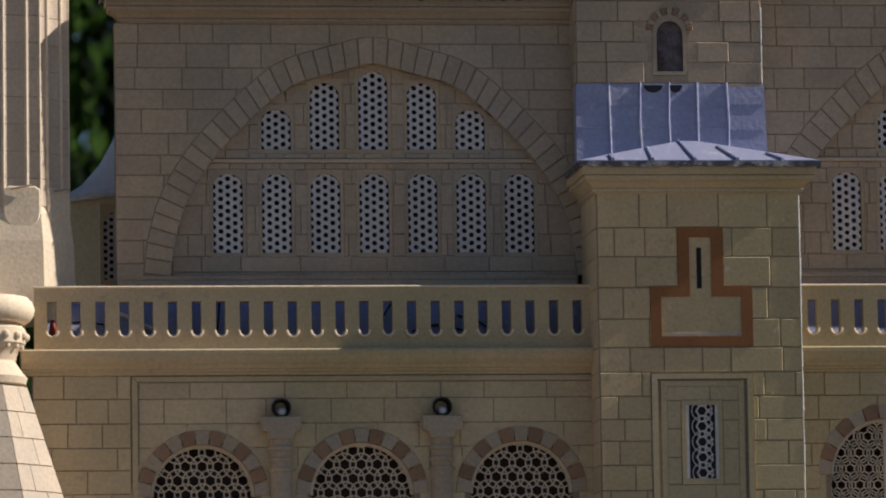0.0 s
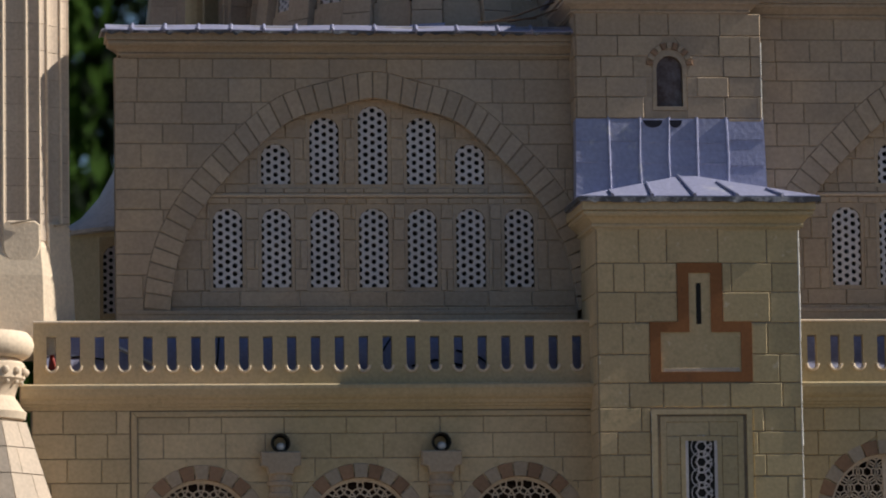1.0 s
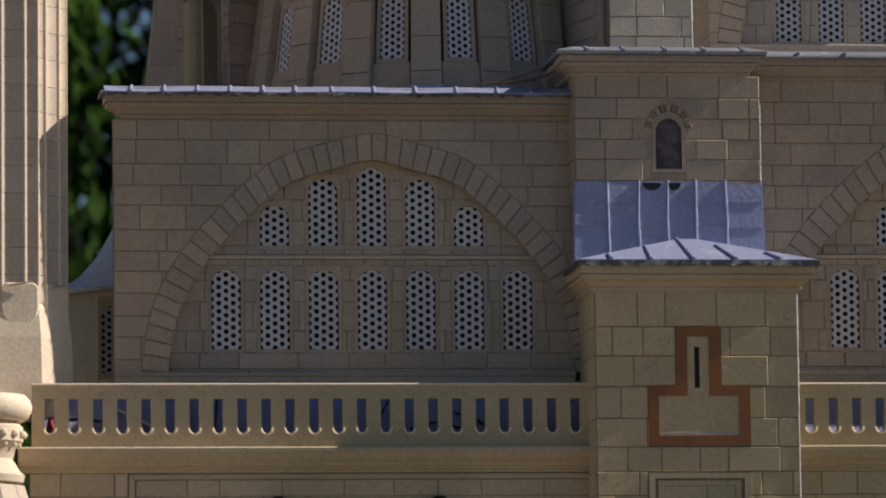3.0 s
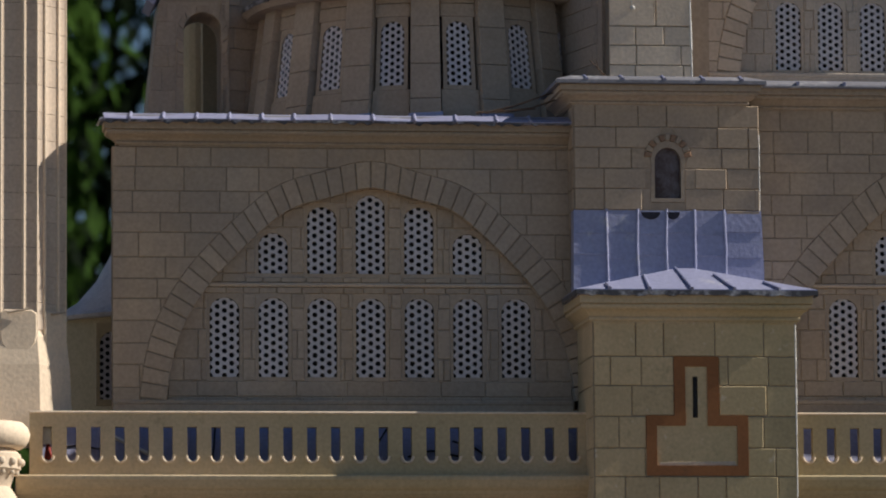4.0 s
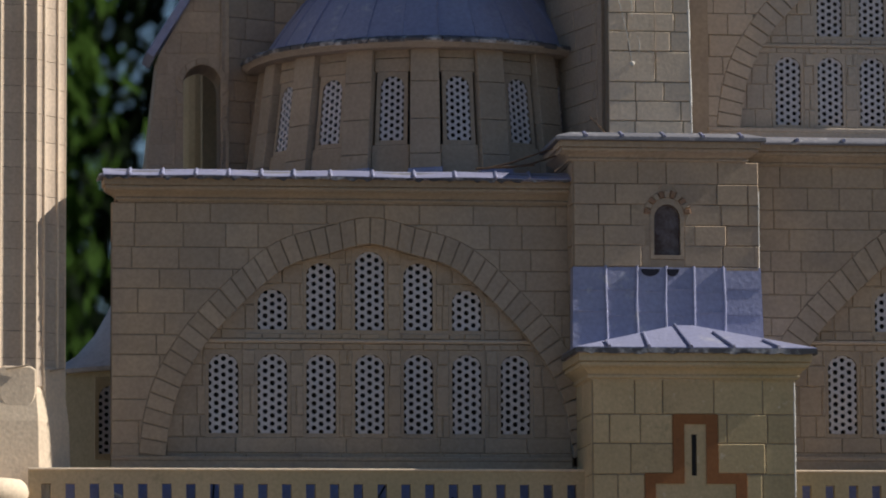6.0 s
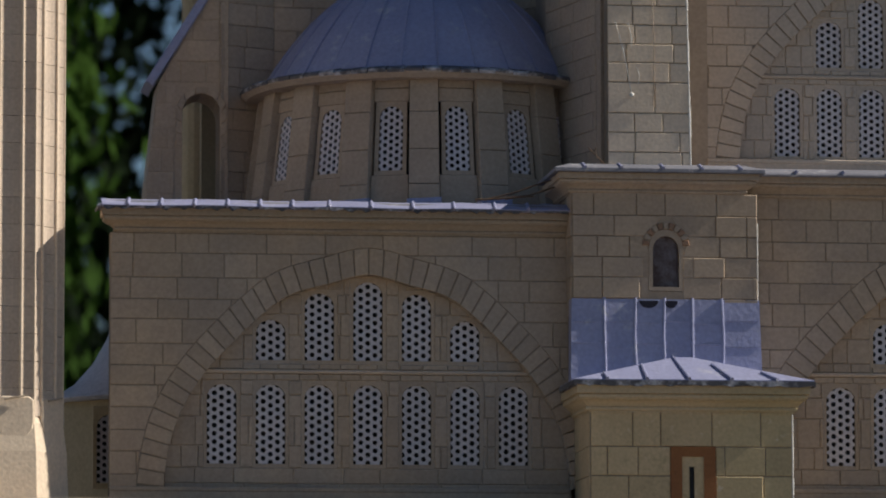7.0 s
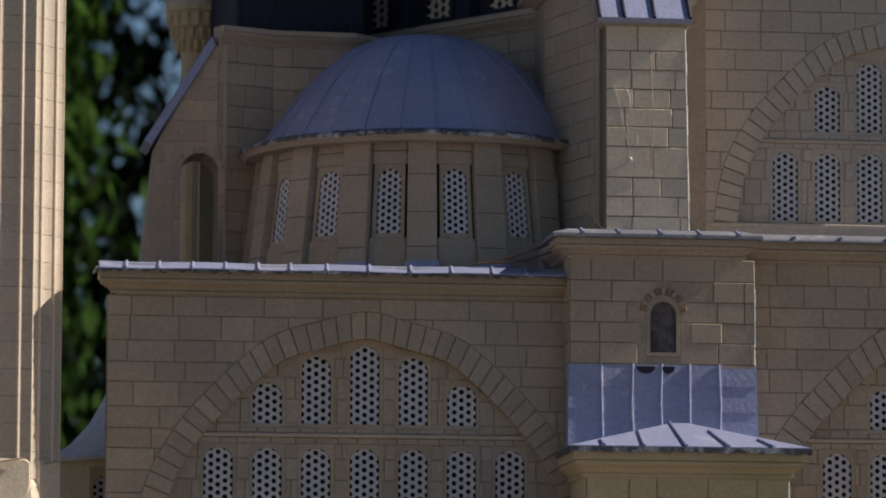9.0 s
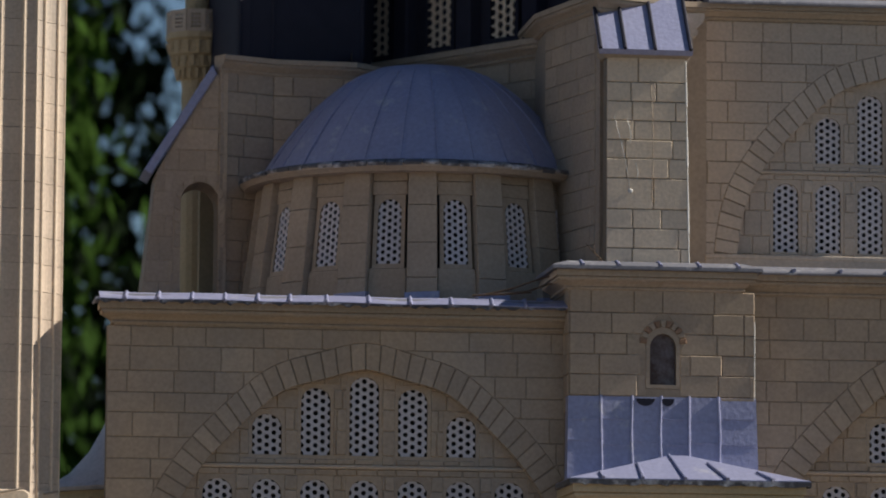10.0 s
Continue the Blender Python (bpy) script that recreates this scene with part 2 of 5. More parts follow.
def lathe(bm, profile, cx, cy, sides, turn=0.0, wob=None):
    rings = []
    for k in range(sides):
        a = turn + 2 * math.pi * k / sides
        rings.append([bm.verts.new((cx + r * math.cos(a), cy + r * math.sin(a), z)) for r, z in profile])
    for k in range(sides):
        a, b = rings[k], rings[(k + 1) % sides]
        for j in range(len(profile) - 1):
            bm.faces.new((a[j], b[j], b[j + 1], a[j + 1]))
    bm.faces.new([r[-1] for r in rings])
    bm.faces.new([r[0] for r in rings][::-1])
    return bm


def tube(bm, a, b, r0, r1=None, sides=8):
    a, b = Vector(a), Vector(b)
    q = (b - a).to_track_quat("Z", "Y")
    rings = [[bm.verts.new(p + q @ Vector((r * math.cos(2 * math.pi * k / sides), r * math.sin(2 * math.pi * k / sides), 0))) for k in range(sides)] for p, r in ((a, r0), (b, r1 or r0))]
    for k in range(sides):
        j = (k + 1) % sides
        bm.faces.new((rings[0][k], rings[0][j], rings[1][j], rings[1][k]))
    bm.faces.new(rings[0][::-1])
    bm.faces.new(rings[1])
    return bm


def inside(p, poly):
    hit = False
    for a, b in zip(poly, poly[1:] + poly[:1]):
        if (a[1] > p[1]) != (b[1] > p[1]) and p[0] < (b[0] - a[0]) * (p[1] - a[1]) / (b[1] - a[1]) + a[0]:
            hit = not hit
    return hit


def pierced(plane, outline, holes, back, front, bm=None):
    """A plate with an outline and holes cut right through it (u, z)."""
    from mathutils.geometry import delaunay_2d_cdt
    pts, edges = [], []
    for loop in [outline] + holes:
        k = len(pts)
        pts += [Vector(p) for p in loop]
        edges += [(k + i, k + (i + 1) % len(loop)) for i in range(len(loop))]
    verts, _, faces, *_ = delaunay_2d_cdt(pts, edges, [], 0, 1e-5)
    boxes = [(min(p[0] for p in h), max(p[0] for p in h), min(p[1] for p in h), max(p[1] for p in h), h) for h in holes]
    kept = []
    for f in faces:
        c = sum((verts[i] for i in f), Vector((0, 0))) / len(f)
        if inside(c, outline) and not any(q[0] < c.x < q[1] and q[2] < c.y < q[3] and inside(c, q[4]) for q in boxes):
            kept.append(f)
    bm = bm or bmesh.new()
    fv = {i: bm.verts.new(plane(*(verts[i].x, front, verts[i].y))) for f in kept for i in f}
    bv = {i: bm.verts.new(plane(*(verts[i].x, back, verts[i].y))) for f in kept for i in f}
    count = {}
    for f in kept:
        bm.faces.new([fv[i] for i in f])
        for a, b in zip(f, f[1:] + f[:1]):
            count[frozenset((a, b))] = count.get(frozenset((a, b)), 0) + 1
    for e, n in count.items():
        if n == 1:
            a, b = e
            bm.faces.new((fv[a], fv[b], bv[b], bv[a]))
    return bm


def ring(u, z, r, n=10, turn=0.0):
    return [(u + r * math.cos(turn + 2 * math.pi * k / n), z + r * math.sin(turn + 2 * math.pi * k / n)) for k in range(n)]


def lancet(u, z0, z1, w, rise=0.24, n=7):
    """A window outline with a softly pointed head."""
    half = w / 2
    side = [(half * math.cos(a) ** 0.9, z1 - rise + rise * (math.sin(a) * 0.86 + 0.14 * a / (math.pi / 2))) for a in [math.pi / 2 * k / n for k in range(n)]]
    right = [(u + half, z0)] + [(u + x, z) for x, z in side]
    left = [(2 * u - x, z) for x, z in right[::-1]]
    return right + [(u, z1)] + left


# arches: half profile of the intrados, from the crown down (sideways, up)
HALF = [(0.0, 3.80), (0.72, 3.62), (1.41, 3.415), (1.93, 3.03), (2.42, 2.56), (2.83, 2.11), (3.18, 1.60), (3.42, 1.10), (3.56, 0.55), (3.63, 0.0)]


def arch_line(cx, z0, s, off=0.0, n=48):
    """Points along an arch from its left foot over the crown to its right foot, moved outwards by off."""
    right = []
    for i in range(n + 1):
        t = i / n * (len(HALF) - 1)
        k = min(int(t), len(HALF) - 2)
        p = [Vector(HALF[min(max(j, 0), len(HALF) - 1)]) for j in (k - 1, k, k + 1, k + 2)]
        if k == 0:
            p[0] = Vector((-HALF[1][0], HALF[1][1] + 0.1))
        f = t - k
        q = 0.5 * (2 * p[1] + (p[2] - p[0]) * f + (2 * p[0] - 5 * p[1] + 4 * p[2] - p[3]) * f * f + (3 * p[1] - p[0] - 3 * p[2] + p[3]) * f ** 3)
        right.append(q * s)
    out = []
    for i, q in enumerate(right):
        a, b = right[max(i - 1, 0)], right[min(i + 1, n)]
        d = (b - a).normalized()
        out.append(q + Vector((-d.y, d.x)) * off)
    out[0].x = 0
    pts = [(cx - q.x, z0 + q.y) for q in out[::-1]] + [(cx + q.x, z0 + q.y) for q in out[1:]]
    return pts


def outside_arch(line):
    """Trims a block to what lies beyond an arch line."""
    def cut(poly):
        c = (sum(p[0] for p in poly) / len(poly), sum(p[1] for p in poly) / len(poly))
        i = min(range(len(line)), key=lambda k: (line[k][0] - c[0]) ** 2 + (line[k][1] - c[1]) ** 2)
        i = min(max(i, 1), len(line) - 2)
        a, b = Vector(line[i - 1]), Vector(line[i + 1])
        d = (b - a).normalized()
        return clip(poly, line[i], (-d.y, d.x))
    return cut


def above_arch(line):
    """Trims a rectangular block to what lies over and beside an arch line, following its curve."""
    lo, hi = line[0][0], line[-1][0]

    def rise(u):
        if u <= lo or u >= hi:
            return -1e3
        for a, b in zip(line, line[1:]):
            if a[0] <= u <= b[0] and b[0] > a[0]:
                return a[1] + (b[1] - a[1]) * (u - a[0]) / (b[0] - a[0])
        return -1e3

    def cut(poly):
        us, zs = [p[0] for p in poly], [p[1] for p in poly]
        u0, u1, z0, z1 = min(us), max(us), min(zs), max(zs)
        if u1 <= lo or u0 >= hi or z0 >= max(p[1] for p in line):
            return poly
        runs, now = [], []
        for i in range(61):
            u = u0 + (u1 - u0) * i / 60
            z = max(z0, rise(u))
            if z < z1 - 0.004:
                now.append((u, z))
            elif now:
                runs.append(now)
                now = []
        if now:
            runs.append(now)
        if not runs:
            return None
        run = max(runs, key=len)
        if len(run) < 3:
            return None
        low = [run[0]]
        for a, p, b in zip(run, run[1:], run[2:]):
            if abs((p[0] - a[0]) * (b[1] - a[1]) - (p[1] - a[1]) * (b[0] - a[0])) > 2e-6:
                low.append(p)
        low.append(run[-1])
        return low + [(run[-1][0], z1), (run[0][0], z1)]
    return cut


def within_arch(line):
    def cut(poly):
        for a, b in zip(line[::4], line[4::4]):
            d = (Vector(b) - Vector(a)).normalized()
            poly = clip(poly, a, (d.y, -d.x))
            if len(poly) < 3:
                return None
        return poly
    return cut


def around_rects(rects):
    """Drops what lies in a rectangle and trims blocks at its nearest side."""
    def cut(poly):
        for x0, x1, z0, z1 in rects:
            us, zs = [p[0] for p in poly], [p[1] for p in poly]
            if max(us) <= x0 or min(us) >= x1 or max(zs) <= z0 or min(zs) >= z1:
                continue
            keep = [clip(poly, (x0, 0), (-1, 0)), clip(poly, (x1, 0), (1, 0)), clip(poly, (0, z0), (0, -1)), clip(poly, (0, z1), (0, 1))]
            poly = max(keep, key=lambda p: abs(area(p)) if len(p) > 2 else 0)
            if len(poly) < 3:
                return None
        return poly
    return cut


SCREENS = {}


def window(parent_or_none, plane, u, z0, z1, w, s=1.0, pane=(0.127, 0.144, 0.047), as_part=False, margin=0.07, bend=None, mat=None):
    """A plaster screen of round holes in a pointed opening, in its stone surround."""
    out = lancet(u, z0, z1, w, 0.24 * s)
    dx, dz, r = (v * s for v in pane)
    holes = []
    for i in range(-2, 3):
        z = z0 + 0.03 * s + (dz / 2 if i % 2 else 0)
        while z < z1 + dz:
            holes.append(ring(u + i * dx, z, r * (0.96 + 0.08 * random.random()), 9, random.random()))
            z += dz
    frame_w = w / 2 + margin * s
    rect = [(u - frame_w, z0 - margin * s), (u + frame_w, z0 - margin * s), (u + frame_w, z1 + margin * s), (u - frame_w, z1 + margin * s)]
    hole = lancet(u, z0, z1, w + 0.01, 0.24 * s)
    if as_part:
        plates = [pierced(plane, rect, [hole], -0.06, 0.0), pierced(plane, out, holes, -0.055, -0.02)]
        if bend:
            plates = [bend(p) for p in plates]
        sur = part("window", plates[0], mat or STONE, parent_or_none, "pointed window in a stone surround")
        part("screen", plates[1], PLASTER, sur, "pale plaster screen pierced by round holes")
        return sur
    o = plane(u, 0, z0)
    th = thing("pierced_window", o, "pointed window with pale plaster screen of round holes", "window", "windows with round-holed screens")
    part("surround", pierced(plane, rect, [hole], -0.07, 0.012), mat or STONE, th)
    part("screen", pierced(plane, out, holes, -0.085, -0.02), PLASTER, th, "pale plaster screen pierced by round holes")
    return th


def voussoirs(parent, plane, inner, outer, count, back, front, mats, name="voussoir", joint=0.012):
    """Wedge stones between two lines of equal length."""
    def along(line):
        d = [0]
        for a, b in zip(line, line[1:]):
            d.append(d[-1] + math.dist(a, b))
        def at(t):
            t *= d[-1]
            k = min(max(sum(v <= t for v in d) - 1, 0), len(line) - 2)
            f = (t - d[k]) / (d[k + 1] - d[k])
            return (line[k][0] + f * (line[k + 1][0] - line[k][0]), line[k][1] + f * (line[k + 1][1] - line[k][1]))
        return at, d[-1]
    (fi, li), (fo, lo) = along(inner), along(outer)
    for k in range(count):
        a, b = k / count, (k + 1) / count
        g = joint / lo
        poly = [fi(a + g), fi((a + b) / 2), fi(b - g), fo(b - g), fo((a + b) / 2), fo(a + g)]
        bm = bmesh.new()
        slab(bm, plane, poly, back, front + random.uniform(-0.004, 0.006), 0.009)
        part(name, bm, mats[k % len(mats)], parent)


def bay_wall(name, cx, s, base, plane, u0, u1, z0, z1, wcs, label, seed, row=0.395, length=0.78, wscale=1.0, only=None, STONE=STONE, woff=0.0):
    """A wall with a great blind arch, filled with two rows of pierced windows."""
    inner, outer = arch_line(cx, base, s), arch_line(cx, base, s, 0.47 * s)
    seen = (lambda u: only[0] <= u <= only[1]) if only else (lambda u: True)
    # near-black slab paints the unlit room behind the window holes
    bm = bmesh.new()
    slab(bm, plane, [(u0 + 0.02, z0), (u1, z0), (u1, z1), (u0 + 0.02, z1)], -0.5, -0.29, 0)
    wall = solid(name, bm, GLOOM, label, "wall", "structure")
    # facing behind the joints, open under the arch
    hole = [p for p in inner]
    bm = pierced(plane, [(u0, z0), (u1, z0), (u1, z1), (u0, z1)], [[(p[0], max(p[1], z0 + 0.001)) for p in hole]], -0.29, 0.0)
    part("mortar_bed", bm, MORTAR, wall)
    stones(wall, STONE, plane, u0, u1, levels(z0, z1, row, seed), length, 0.018, [above_arch(arch_line(cx, base, s, 0.475 * s))], seed=seed)
    voussoirs(wall, plane, inner, outer, 46, -0.26, 0.022, [STONE])
    # tympanum; its windows may stand lower than the arch's foot
    rects, wb = [], base + woff
    for k, c in enumerate(wcs):
        if seen(c):
            zb, zt, w = wb + 0.44 * wscale, wb + 1.85 * wscale, 0.515 * wscale
            window(None, Plane(*(plane.o + plane.n * -0.2).xy), c, zb, zt, w, wscale, mat=STONE)
        rects.append((c - 0.32 * wscale, c + 0.32 * wscale, wb + 0.37 * wscale, wb + 1.92 * wscale))
    n = len(wcs)
    for k in range(1, n - 1):
        zt = wb - 0.7 * woff + {0: 3.68, 1: 3.475, 2: 3.0}.get(abs(k - n // 2), 2.9) * wscale
        if seen(wcs[k]):
            window(None, Plane(*(plane.o + plane.n * -0.2).xy), wcs[k], wb + 2.28 * wscale, zt, 0.515 * wscale, wscale, mat=STONE)
        rects.append((wcs[k] - 0.32 * wscale, wcs[k] + 0.32 * wscale, wb + 2.21 * wscale, zt + 0.07 * wscale))
    half = [c for c in wcs]
    step = half[1] - half[0]
    trim = [within_arch(arch_line(cx, base, s, 0.02)), around_rects(rects)]
    a0, a1 = (only[0], min(only[1], cx + 3.6 * s)) if only else (cx - 3.6 * s, cx + 3.6 * s)
    a0 = max(a0, cx - 3.6 * s)
    zr = [wb, wb + 0.09, wb + 0.37 * wscale]
    zr2 = [wb + v * wscale for v in (0.37, 0.76, 1.28, 1.66, 1.92, 2.04)]
    zr3 = [wb + v * wscale for v in (2.11, 2.28, 2.72, 3.1, 3.45, 3.8)]
    for zs, ln in ((zr, 0.85), (zr2, 0.36), (zr3, 0.36)):
        back_plane = Plane(*(plane.o + plane.n * -0.19).xy)
        stones(wall, STONE, back_plane, a0, a1, zs, ln * wscale, 0.02, trim, back=-0.06, joint=0.014, spread=0.25, seed=seed + 7)
    bm = pierced(Plane(*(plane.o + plane.n * -0.195).xy), [(p[0], max(p[1], base)) for p in arch_line(cx, base, s, 0.01)], [[(r[0] + 0.02, r[2] + 0.02), (r[1] - 0.02, r[2] + 0.02), (r[1] - 0.02, r[3] - 0.02), (r[0] + 0.02, r[3] - 0.02)] for r in rects], -0.06, 0.0)
    part("tympanum_bed", bm, STONE, wall)
    half_w = max(abs(p[0] - cx) for p in inner if abs(p[1] - wb - 2.08 * wscale) < 0.12) - 0.03
    bm = bmesh.new()
    moulding(bm, [(-0.02, -0.035), (0.03, -0.03), (0.045, 0.0), (0.03, 0.03), (-0.02, 0.035)], [tuple(plane(cx - half_w, -0.17, 0).xy), tuple(plane(cx + half_w, -0.17, 0).xy)])
    for v in bm.verts:
        v.co.z += wb + 2.075 * wscale
    part("band", bm, STONE_PALE, wall, "thin moulded stone band")
    bm = bmesh.new()
    slab(bm, plane, [(u0, z0 - 0.35), (u1, z0 - 0.35), (u1, base - 0.01), (u0, base - 0.01)], -0.2, 0.03, 0.015)
    part("plinth", bm, STONE, wall)
    bm = bmesh.new()
    slab(bm, plane, [(u0, base - 0.03), (u1, base - 0.03), (u1, base + 0.05), (u0, base + 0.05)], -0.12, 0.05, 0.015)
    for v in bm.verts:
        v.co.z -= 0.04
    part("plinth_moulding", bm, STONE, wall)
    return wall


# ---- ground ----
bm = bmesh.new()
n = 24
for i in range(n + 1):
    for j in range(n + 1):
        a, b = (i / n * 2 - 1), (j / n * 2 - 1)
        x, y = 40000 * a ** 3 + 30 * a, 40000 * b ** 3 + 30 * b
        bm.verts.new((x, y, -LIFT + 0.4 * noise.noise((x * 0.02, y * 0.02, 0))))
bm.verts.ensure_lookup_table()
for i in range(n):
    for j in range(n):
        k = i * (n + 1) + j
        bm.faces.new([bm.verts[q] for q in (k, k + n + 1, k + n + 2, k + 1)])
solid("ground", bm, EARTH, "brown earthy ground round the model building", "ground", "structure")

# ---- front bays ----
STEP = 0.866
bay_wall("wall_bay_1", -1.2, 1.0, -0.48, FRONT, -5.78, 2.4, -0.62, 4.02, [-1.19 + STEP * (k - 3) for k in range(7)], "beige ashlar wall with a great blind arch", 3)
bay_wall("wall_bay_2", 9.93, 1.07, -0.45, FRONT, 5.68, 14.2, -0.62, 4.78, [9.93 + STEP * (k - 3) for k in range(7)], "beige ashlar wall with a second blind arch", 5, only=(6.2, 9.0), row=0.385)
bm = bmesh.new()
box(bm, -4.9, 14.0, 0.05, 4.0, -40.1, -0.62)
box(bm, -4.9, 14.0, 0.45, 4.0, -0.7, 4.3)
solid("wall_core", bm, STONE, "plain stone body of the building", "wall", "structure")

def cornice(name, path, out, z0, z1, zlead, label, rib_at=(), depth=3.0, lead_rise=0.3):
    """Stone cornice with a lead sheet dressed over it and standing rolls."""
    th = thing(name, (*path[0], z0), label, "cornice", "", "structure")
    bm = bmesh.new()
    moulding(bm, cornice_profile(out, z0, z1, 0.3), path)
    part("stone_moulding", bm, STONE_TRIM, th, smooth=True)
    bm = bmesh.new()
    moulding(bm, [(-0.3, z1 + 0.004), (out + 0.02, z1 + 0.004), (out + 0.045, z1 - 0.02), (out + 0.06, z1 + 0.01), (out + 0.055, zlead - 0.05), (out + 0.03, zlead - 0.02), (out - 0.25, zlead + 0.08), (-depth, zlead + lead_rise), (-depth, zlead + lead_rise - 0.1)], path)
    part("lead_cover", bm, LEAD_OLD, th, "grey lead sheet with wavy lower edge")
    for x in rib_at:
        bm = bmesh.new()
        y = path[0][1]
        tube(bm, (x, y - out - 0.06, zlead - 0.01), (x + 0.02, y + depth * 0.9, zlead + lead_rise * 0.93), 0.035, 0.03, 7)
        part("lead_roll", bm, LEAD, th)
    return th


cornice("cornice_bay_1", [(-5.62, 0.3), (-5.62, 0.0), (2.4, 0.0)], 0.36, 4.02, 4.43, 4.5, "moulded stone cornice with lead edge", [], depth=0.25, lead_rise=0.09)
cornice("cornice_bay_2", [(5.3, 0.0), (14.0, 0.0)], 0.34, 4.76, 5.14, 5.22, "moulded stone cornice with lead edge", [6.45 + 0.85 * k for k in range(6)], depth=1.9, lead_rise=0.12)

# lead roof over the first bay, with rolls
roof = thing("roof_bay_1", (-1.7, 1.0, 4.5), "low lead roof with standing rolls", "roof", "", "structure")
bm = bmesh.new()
prof = [(-0.47, 4.43), (-0.48, 4.455), (-0.45, 4.475), (0.02, 4.62), (6.5, 4.82), (6.5, 4.7), (-0.4, 4.42)]
rows = [[bm.verts.new((x + 0.2 * max(0, y) * (x < 0), y, z + 0.008 * math.sin(2.7 * x))) for y, z in prof] for x in [-5.95 + 8.3 * i / 40 for i in range(41)]]
for r, q in zip(rows, rows[1:]):
    for i in range(len(prof)):
        j = (i + 1) % len(prof)
        bm.faces.new((r[i], r[j], q[j], q[i]))
bm.faces.new(rows[0])
bm.faces.new(rows[-1][::-1])
part("lead_sheet", bm, LEAD, roof)
rolls = [-5.5, -4.92, -4.33, -3.75, -3.17, -2.6, -1.95, -1.2, -0.46, 0.27, 1.0, 1.6]
for k, x in enumerate(rolls):
    bm = bmesh.new()
    tube(bm, (x, -0.49, 4.468), (x + 0.05, 0.02, 4.622), 0.033, 0.03, 8)
    tube(bm, (x + 0.05, 0.02, 4.622), (x + 0.08, 2.2, 4.7), 0.03, 0.028, 8)
    bmesh.ops.create_uvsphere(bm, u_segments=8, v_segments=6, radius=0.036, matrix=Matrix.Translation((x, -0.48, 4.468)))
    part("lead_roll", bm, LEAD, roof, smooth=True)
# ragged turned-down edge, one strip between each pair of rolls
rnd = random.Random(17)
for x0, x1 in zip([-5.95] + rolls, rolls + [2.33]):
    bm = bmesh.new()
    n = max(3, int((x1 - x0) / 0.08))
    low = [(x0 + 0.02 + (x1 - x0 - 0.04) * i / n, 4.435 - rnd.uniform(0.02, 0.075) * (0.6 + 0.4 * math.sin(i * 1.7))) for i in range(n + 1)]
    slab(bm, Plane(0, -0.42), low + [(x1 - 0.02, 4.45), (x0 + 0.02, 4.45)], 0.0, 0.055, 0)
    part("ragged_edge", bm, LEAD_WORN, roof)


# ---- balustrades and gallery ----
def balustrade(x0, x1, first, count, label, top=-0.76):
    th = thing("balustrade", (x0, -0.9, -1.86), label, "balustrade", "pierced stone balustrades")
    plane = Plane(0, -0.9)
    slots = []
    for k in range(count):
        u = first + 0.4183 * k
        slots.append([(u - 0.083, -1.01), (u - 0.083, -1.53)] + [(u + 0.083 * math.cos(a), -1.53 + 0.075 * math.sin(a)) for a in [math.pi + math.pi * q / 6 for q in range(1, 6)]] + [(u + 0.083, -1.53), (u + 0.083, -1.01)])
    part("panel", pierced(plane, [(x0, -1.86), (x1, -1.86), (x1, top - 0.02), (x0, top - 0.02)], slots, -0.17, 0.0), STONE_WARM, th, "yellow stone panel with narrow slots")
    bm = bmesh.new()
    moulding(bm, [(-0.2, top - 0.02), (0.03, top - 0.02), (0.035, top + 0.0), (0.02, top + 0.022), (-0.2, top + 0.022)], [(x0, -0.9), (x1, -0.9)])
    part("coping", bm, STONE_SUNLIT, th, "pale coping with sunlight put into its colour")
    for k in range(count):
        u = first + 0.4183 * k
        bm = bmesh.new()
        arc = [(u + 0.1 * math.cos(a), -1.53 + 0.1 * math.sin(a)) for a in [math.pi * 0.97 + math.pi * 1.06 * q / 10 for q in range(11)]]
        for p, q in zip(arc, arc[1:]):
            tube(bm, (p[0], -0.92, p[1]), (q[0], -0.92, q[1]), 0.03, 0.03, 6)
        part("slot_rim", bm, STONE_SUNLIT, th, "" if k else "raised pale rim of a slot", smooth=True)
    return th


balustrade(-7.26, 2.52, -6.955, 23, "yellow stone balustrade pierced by narrow slots")
balustrade(6.07, 12.0, 6.44, 13, "short yellow stone balustrade pierced by narrow slots")


def string_course(x0, x1):
    th = thing("string_course", (x0, -0.85, -2.3), "moulded stone ledge under the balustrade", "ledge", "", "structure")
    bm = bmesh.new()
    prof = [(-0.3, -2.3), (0.03, -2.3), (0.05, -2.25), (0.1, -2.24), (0.11, -2.2), (0.16, -2.19), (0.19, -2.13), (0.24, -2.1), (0.28, -2.05), (0.31, -1.98), (0.33, -1.95), (0.33, -1.89), (0.3, -1.862), (-0.3, -1.858)]
    moulding(bm, prof, [(x0, -0.85), (x1, -0.85)])
    part("moulding", bm, STONE_WARM, th)


string_course(-7.5, 2.52)
string_course(6.07, 12.0)


